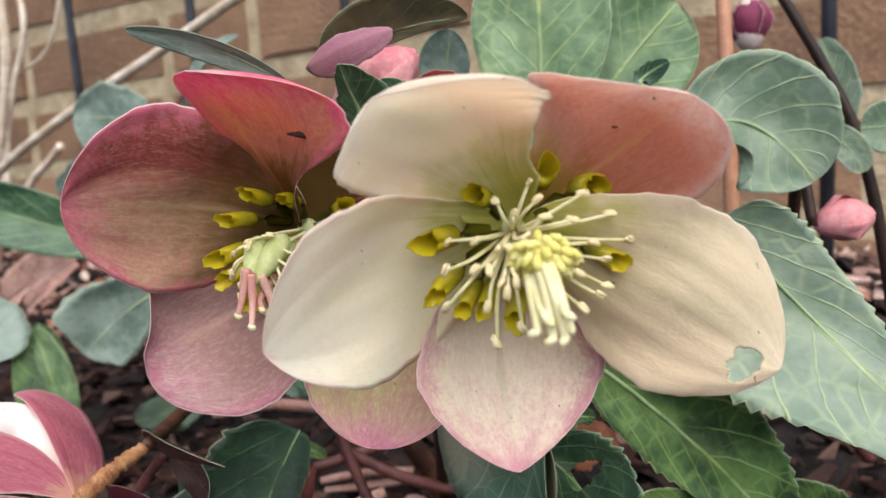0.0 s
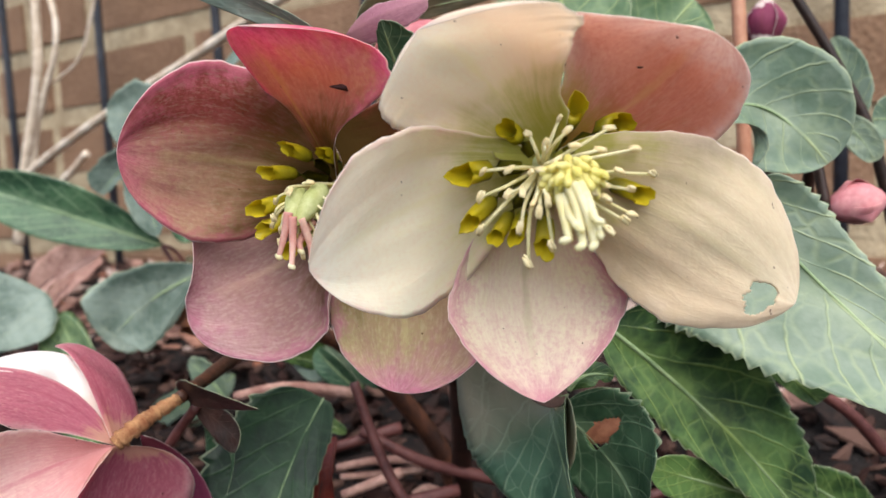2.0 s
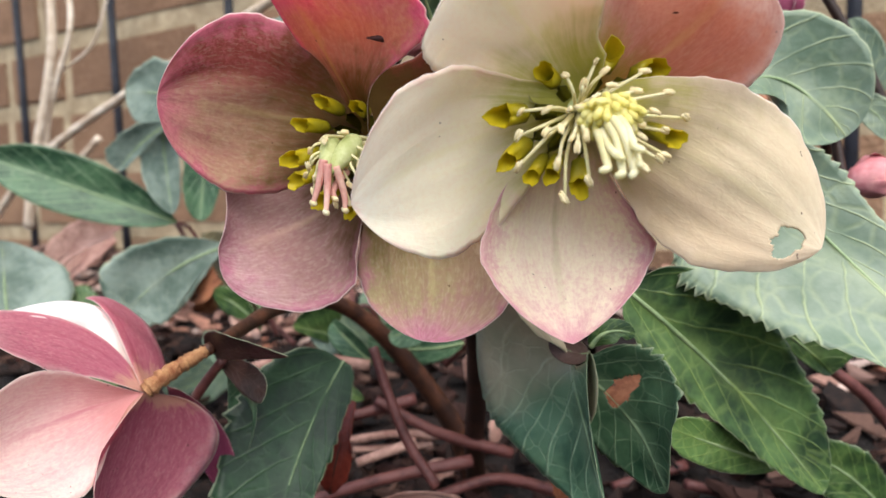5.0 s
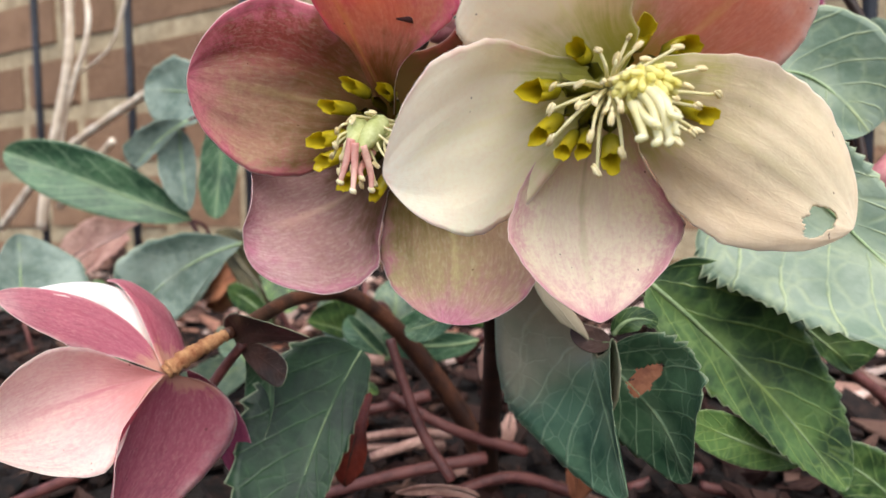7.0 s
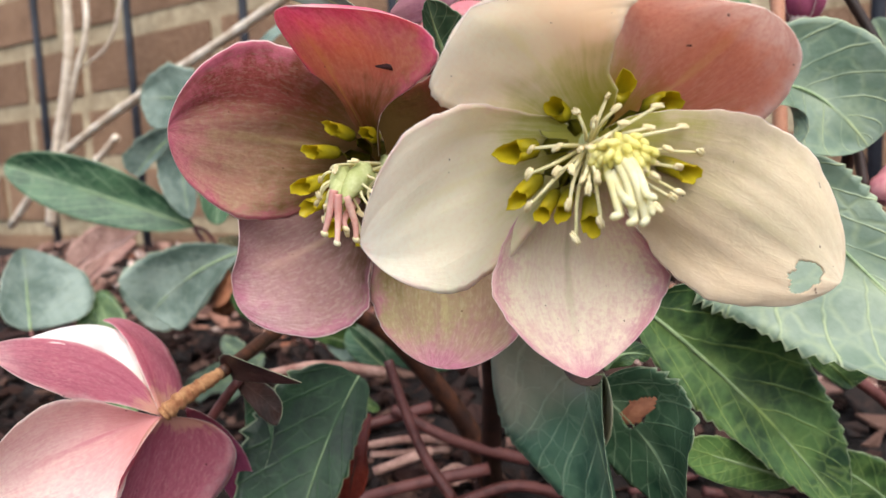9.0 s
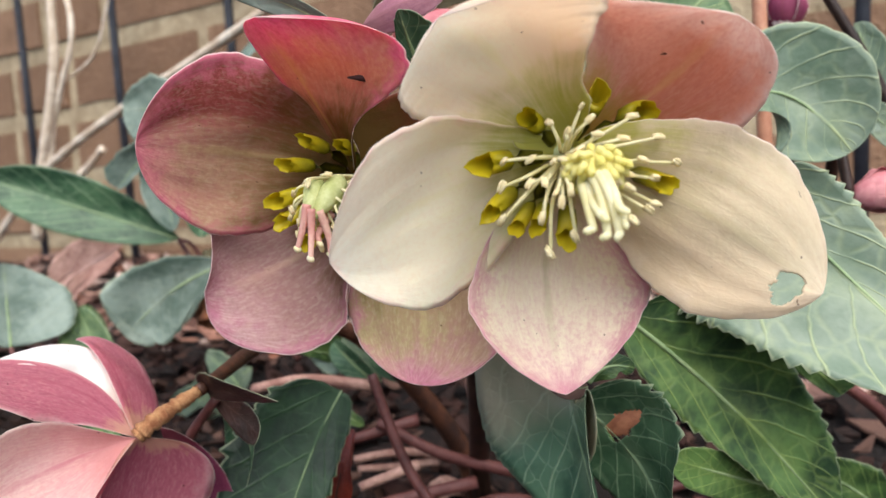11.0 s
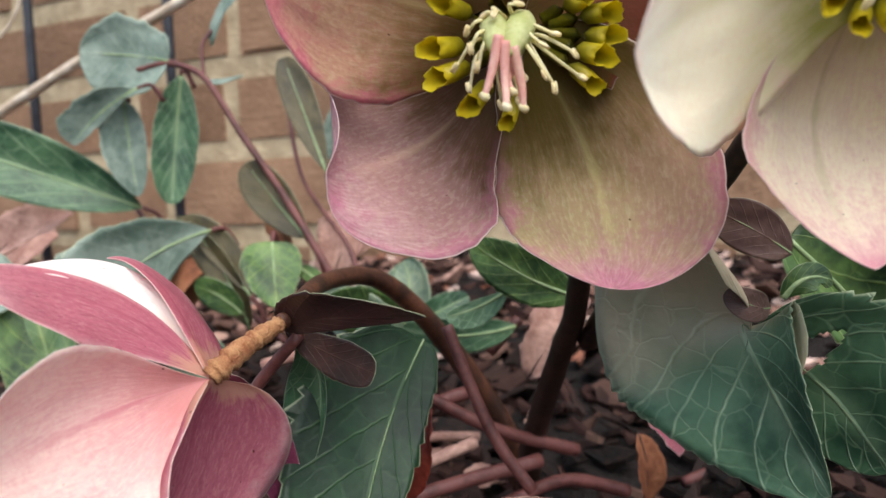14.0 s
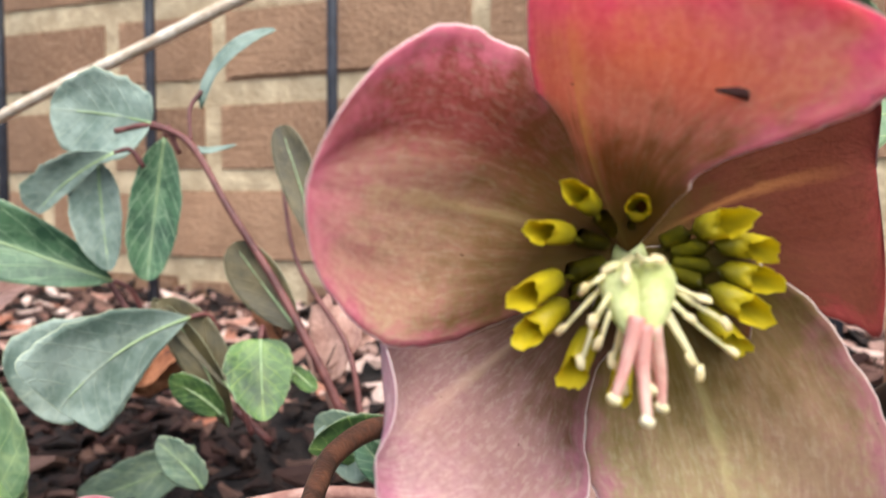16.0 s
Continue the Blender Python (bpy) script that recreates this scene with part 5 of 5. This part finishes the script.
stalk_thing("plant_stem", "tan orange upright plant stem", "stem", [(0.0605, 0.1404, 0.2212), (0.0616, 0.1368, 0.1937), (0.0626, 0.1349, 0.1628), (0.0634, 0.1377, 0.1181)], 0.0020, 0.0022, STEM_TAN)
young = thing("young_hellebore", (-0.1275, 0.2159, 0.0600), "young hellebore shoots with dark red stems near the wall", "plant")
part("stem", tube([(-0.1689, 0.1154, 0.1916), (-0.1575, 0.1195, 0.1934), (-0.1430, 0.1210, 0.1870), (-0.1283, 0.1206, 0.1662), (-0.1123, 0.1225, 0.1425), (-0.0957, 0.1224, 0.1157), (-0.0839, 0.1229, 0.0931)], 0.0010, 0.0016, 8, 8, 0.05, 2), STEM_RED, young, "dark red stem")
part("stem", tube([(-0.1430, 0.1210, 0.1870), (-0.1450, 0.1232, 0.1990), (-0.1429, 0.1265, 0.2054)], 0.0006, 0.0008, 8, 6, 0.03, 2), STEM_RED, young, "red side shoot")
part("stem", tube([(-0.1245, 0.1460, 0.1780), (-0.1132, 0.1375, 0.1480), (-0.0912, 0.1308, 0.1224), (-0.0834, 0.1257, 0.1002), (-0.0818, 0.1236, 0.0912)], 0.0008, 0.0011, 8, 8, 0.03, 2), STEM_RED, young, "dull red stem")
part("stem", tube([(-0.1900, 0.1311, 0.1401), (-0.1737, 0.1304, 0.1226), (-0.1497, 0.1324, 0.1056), (-0.1198, 0.1311, 0.0863)], 0.0011, 0.0013, 8, 8, 0.03, 2), STEM_RED, young, "dull red stem")
part("leaf_blade", blade((-0.1429, 0.1261, 0.1993), (0.3318, -0.9413, 0.0617), (-0.1410, 0.1281, 0.2196), (-0.1205, 0.1368, 0.2266), 0.0035, 0.0045, 0.6, 0.4, 0.3, 0.5, 0.3, 0.0005, 24, 10, ruffle=0.06, seed=3), GREY_LEAF, young, "curled young leaf")
part("leaf_blade", blade((-0.1425, 0.1212, 0.1866), (0.3318, -0.9413, 0.0617), (-0.1377, 0.1216, 0.1834), (-0.1277, 0.1243, 0.1870), 0.0012, 0.0016, 0.6, 0.4, 0.3, 0.5, 0.3, 0.0005, 14, 8, ruffle=0.06, seed=4), GREY_LEAF, young, "tiny pale leaf")
stalk_thing("fallen_stalk", "dull red fallen leaf stalk", "stalk", [(-0.0245, 0.0510, 0.1114), (-0.0200, 0.0503, 0.1003), (-0.0143, 0.0502, 0.0879), (-0.0069, 0.0511, 0.0772)], 0.0013, 0.0014, STEM_RED, group="fallen stalks")
stalk_thing("fallen_stalk", "dull red fallen leaf stalk by the pink flower", "stalk", [(-0.0336, 0.0091, 0.1176), (-0.0425, 0.0092, 0.1085), (-0.0575, 0.0089, 0.0904)], 0.0010, 0.0012, STEM_RED, group="fallen stalks")
stalk_thing("fallen_stalk", "dry tan fallen leaf stalk on the litter", "stalk", [(-0.0881, 0.0724, 0.0943), (-0.0700, 0.0768, 0.0980), (-0.0504, 0.0871, 0.0949)], 0.0016, 0.0019, DEAD_LEAF_PALE, seed=3, group="fallen stalks")
stalk_thing("fallen_stalk", "dull red fallen leaf stalk on the litter", "stalk", [(-0.0479, 0.0704, 0.0831), (-0.0322, 0.0848, 0.0866)], 0.0016, 0.0019, STEM_RED, seed=4, group="fallen stalks")
stalk_thing("fallen_stalk", "bleached fallen stalk on the litter", "stalk", [(-0.0397, 0.0627, 0.0732), (-0.0271, 0.0754, 0.0769)], 0.0013, 0.0016, DEAD_LEAF_PALE, seed=5, group="fallen stalks")
stalk_thing("fallen_stalk", "dull red fallen leaf stalk on the litter", "stalk", [(-0.0531, 0.0546, 0.0620), (-0.0331, 0.0658, 0.0682), (-0.0122, 0.0830, 0.0708)], 0.0016, 0.0019, STEM_RED, seed=6, group="fallen stalks")
stalk_thing("fallen_stalk", "dull red fallen leaf stalk on the litter", "stalk", [(-0.0233, 0.1080, 0.1027), (-0.0314, 0.1028, 0.0934)], 0.0016, 0.0019, STEM_RED, seed=7, group="fallen stalks")
stalk_thing("fallen_stalk", "dull red fallen leaf stalk on the litter", "stalk", [(-0.1443, 0.0164, 0.0555), (-0.1233, 0.0285, 0.0654)], 0.0016, 0.0019, STEM_RED, seed=8, group="fallen stalks")
stalk_thing("fallen_stalk", "dull red fallen leaf stalk on the litter", "stalk", [(0.0435, 0.1178, 0.0594), (0.0587, 0.1257, 0.0549)], 0.0016, 0.0019, STEM_RED, seed=9, group="fallen stalks")
stalk_thing("fallen_stalk", "dull red fallen leaf stalk on the litter", "stalk", [(0.0785, 0.1284, 0.0991), (0.0903, 0.1339, 0.0891), (0.0991, 0.1378, 0.0776)], 0.0016, 0.0019, STEM_RED, seed=10, group="fallen stalks")
stalk_thing("fallen_stalk", "dull red fallen leaf stalk on the litter", "stalk", [(0.0216, 0.1170, 0.0545), (0.0416, 0.1338, 0.0588)], 0.0016, 0.0019, STEM_RED, seed=11, group="fallen stalks")
stalk_thing("fallen_stalk", "dull red fallen leaf stalk on the litter", "stalk", [(-0.0243, 0.0700, 0.0607), (-0.0081, 0.0903, 0.0628), (0.0072, 0.1037, 0.0560)], 0.0016, 0.0019, STEM_RED, seed=12, group="fallen stalks")
stalk_thing("fallen_stalk", "dull red fallen leaf stalk on the litter", "stalk", [(-0.0404, 0.0748, 0.0882), (-0.0235, 0.0831, 0.0776), (-0.0055, 0.0978, 0.0686)], 0.0016, 0.0019, STEM_RED, seed=13, group="fallen stalks")

stalk_thing("fallen_stalk", "dry straw-coloured fallen stalk by the red leaf", "stalk", [(-0.0645, 0.0932, 0.0652), (-0.0510, 0.1010, 0.0668), (-0.0376, 0.1098, 0.0651)], 0.0013, 0.0016, DEAD_LEAF_PALE, seed=14, group="fallen stalks")
stalk_thing("fallen_stalk", "dry straw-coloured fallen stalk by the red leaf", "stalk", [(-0.0640, 0.0942, 0.0615), (-0.0520, 0.1020, 0.0612), (-0.0400, 0.1088, 0.0622)], 0.0012, 0.0015, DEAD_LEAF_PALE, seed=15, group="fallen stalks")

# ---------------------------------------------------------------- dry twigs and wire fence by the wall
twigs = thing("dry_shrub", (-0.5291, 0.2700, 0.1901), "leafless dry shrub twigs, bleached pale", "twigs")
part("twig", tube([(-0.4858, 0.2700, 0.3779), (-0.4904, 0.2700, 0.3231), (-0.4944, 0.2700, 0.2810), (-0.5135, 0.2700, 0.2293), (-0.5313, 0.2700, 0.1877), (-0.5492, 0.2700, 0.1282)], 0.0036, 0.0046, 10, 8, 0.06, 2), TWIG, twigs)
part("twig", tube([(-0.4920, 0.2750, 0.3620), (-0.4738, 0.2750, 0.3261), (-0.4760, 0.2750, 0.2936), (-0.4950, 0.2750, 0.2624), (-0.5158, 0.2750, 0.2248), (-0.5315, 0.2750, 0.1644)], 0.0022, 0.0028, 10, 8, 0.06, 3), TWIG, twigs)
part("twig", tube([(-0.4983, 0.2800, 0.2658), (-0.4556, 0.2800, 0.2822), (-0.4345, 0.2800, 0.3115), (-0.4194, 0.2800, 0.3493)], 0.0010, 0.0014, 8, 8, 0.06, 4), TWIG, twigs)
part("twig", tube([(-0.5776, 0.2500, 0.1299), (-0.4749, 0.2400, 0.1863), (-0.3508, 0.2300, 0.2261), (-0.2677, 0.2250, 0.2486), (-0.2033, 0.2200, 0.2661), (-0.1412, 0.2150, 0.2813)], 0.0036, 0.0028, 10, 8, 0.05, 5), TWIG, twigs)
part("twig", tube([(-0.4399, 0.2700, 0.2036), (-0.4586, 0.2700, 0.1914), (-0.4822, 0.2700, 0.1779), (-0.5190, 0.2700, 0.1488)], 0.0030, 0.0032, 10, 8, 0.05, 6), TWIG, twigs, "broken-off stub")

fence = thing("fence", (-0.551, 0.375, 0.09), "black coated wire fence in front of the wall", "fence")
for i in range(13):
    x = -1.213 + 0.1645 * i
    part("wire", tube([(x, 0.375, 0.02), (x, 0.375, 0.6), (x, 0.375, 1.1)], 0.0042, 0.0042, 10, 2, 0.0), IRON, fence)
for z in (0.62, 1.08):
    part("rail", tube([(-1.25, 0.382, z), (0.8, 0.382, z)], 0.0045, 0.0045, 10, 2, 0.0), IRON, fence)

# ---------------------------------------------------------------- litter
rnd = random.Random(77)


def litter(count, x0, x1, y0, y1, big):
    """Bark chips and broken leaves strewn over the soil, one mesh."""
    bm = bmesh.new()
    for _ in range(count):
        x, y = rnd.uniform(x0, x1), rnd.uniform(y0, y1)
        L, W, H = rnd.uniform(0.4, 1.0) * big, rnd.uniform(0.15, 0.5) * big, rnd.uniform(0.0006, 0.0022)
        m = Matrix.Translation((x, y, ground_height(x, y) + rnd.uniform(0.0, 0.007))) @ Euler((rnd.uniform(-0.5, 0.5), rnd.uniform(-0.5, 0.5), rnd.uniform(0, 6.28))).to_matrix().to_4x4()
        k = [rnd.uniform(0.6, 1.0) for _ in range(4)]
        bend = rnd.uniform(-0.2, 0.35) * big
        vs = []
        for h in (-H, H):
            for px, py, kk in ((-1, -0.4, k[0]), (0, -1, k[1]), (1, -0.5, k[2]), (1, 0.4, k[3]), (0.1, 1, k[0]), (-1, 0.6, k[1])):
                vs.append(bm.verts.new(m @ Vector((px * L / 2 * kk, py * W / 2 * kk, h / 2 + bend * px * px * 0.5))))
        bm.faces.new(vs[6:])
        bm.faces.new(list(reversed(vs[:6])))
        for i in range(6):
            j = (i + 1) % 6
            bm.faces.new((vs[i], vs[j], vs[6 + j], vs[6 + i]))
    return bm


def litter_mat(name, stops):
    m = Mat(name, 0.8, 0.25)
    r = m.node("ShaderNodeNewGeometry").outputs["Random Per Island"]
    ramp = m.t.nodes.new("ShaderNodeValToRGB")
    m.link(r, ramp.inputs[0])
    e = ramp.color_ramp.elements
    e[0].color, e[1].color = lin(*stops[0]), lin(*stops[-1])
    for i, col in enumerate(stops[1:-1]):
        n = e.new((i + 1) / (len(stops) - 1))
        n.color = lin(*col)
    c = m.mix(m.span(m.noise(260.0, 4.0), 0.35, 0.8, 0.0, 0.5), ramp.outputs[0], lin(64, 44, 36))
    m.colour(c)
    m.bump(m.noise(400.0, 3.0), 0.6, 0.0012)
    return m.m


# most chip colours lowered to paint in the shade beneath the plants
LITTER = litter_mat("shaded_mixed_litter", [(7, 5, 4), (12, 8, 7), (20, 13, 11), (36, 23, 19), (56, 35, 29), (40, 18, 14), (104, 78, 67)])
LITTER_PALE = litter_mat("pale_litter", [(90, 63, 54), (134, 100, 88), (178, 142, 128), (148, 94, 72), (214, 190, 178), (120, 84, 73)])
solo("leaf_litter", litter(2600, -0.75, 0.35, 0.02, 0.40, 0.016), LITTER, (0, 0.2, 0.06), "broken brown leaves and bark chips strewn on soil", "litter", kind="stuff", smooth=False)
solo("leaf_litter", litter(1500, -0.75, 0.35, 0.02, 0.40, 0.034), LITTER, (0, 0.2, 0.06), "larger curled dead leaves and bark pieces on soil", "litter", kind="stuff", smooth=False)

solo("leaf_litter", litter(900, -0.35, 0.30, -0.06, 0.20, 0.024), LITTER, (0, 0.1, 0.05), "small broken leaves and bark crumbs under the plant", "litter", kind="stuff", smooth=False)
solo("leaf_litter", litter(1000, -0.75, 0.30, 0.21, 0.40, 0.032), LITTER_PALE, (0, 0.3, 0.08), "pale pinkish dead leaves heaped along the wall", "litter", kind="stuff", smooth=False)

# ---------------------------------------------------------------- bricks
def brick_mesh(length, seed):
    r = random.Random(seed)
    bm = bmesh.new()
    box(bm, 0.0, length, 0.0, 0.10, 0.0, 0.0595)
    bmesh.ops.bevel(bm, geom=[e for e in bm.edges if all(v.co.y < 0.01 for v in e.verts)], offset=0.0035, segments=2, affect="EDGES")
    for v in bm.verts:
        if v.co.y < 0.02:
            v.co += Vector((r.uniform(-1, 1), r.uniform(-0.8, 0.8), r.uniform(-1, 1))) * 0.0009
    me = bpy.data.meshes.new("brick")
    bm.to_mesh(me)
    bm.free()
    me.materials.append(BRICK)
    return me


long_bricks = [brick_mesh(0.2125, s) for s in range(3)]
half_bricks = [brick_mesh(0.1025, s + 9) for s in range(3)]
rnd = random.Random(12)
for row in range(11):
    z = -0.026 + 0.0745 * row
    x = -1.35 - 0.04 * (row % 4)
    k = row % 2
    while x < 0.62:
        half = k % 2 == 1
        k += 1
        ob = new("brick", rnd.choice(half_bricks if half else long_bricks))
        ob.parent = wall
        ob.location = (x, rnd.uniform(-0.0015, 0.0015), z + rnd.uniform(-0.001, 0.001))
        x += (0.1025 if half else 0.2125) + 0.0105
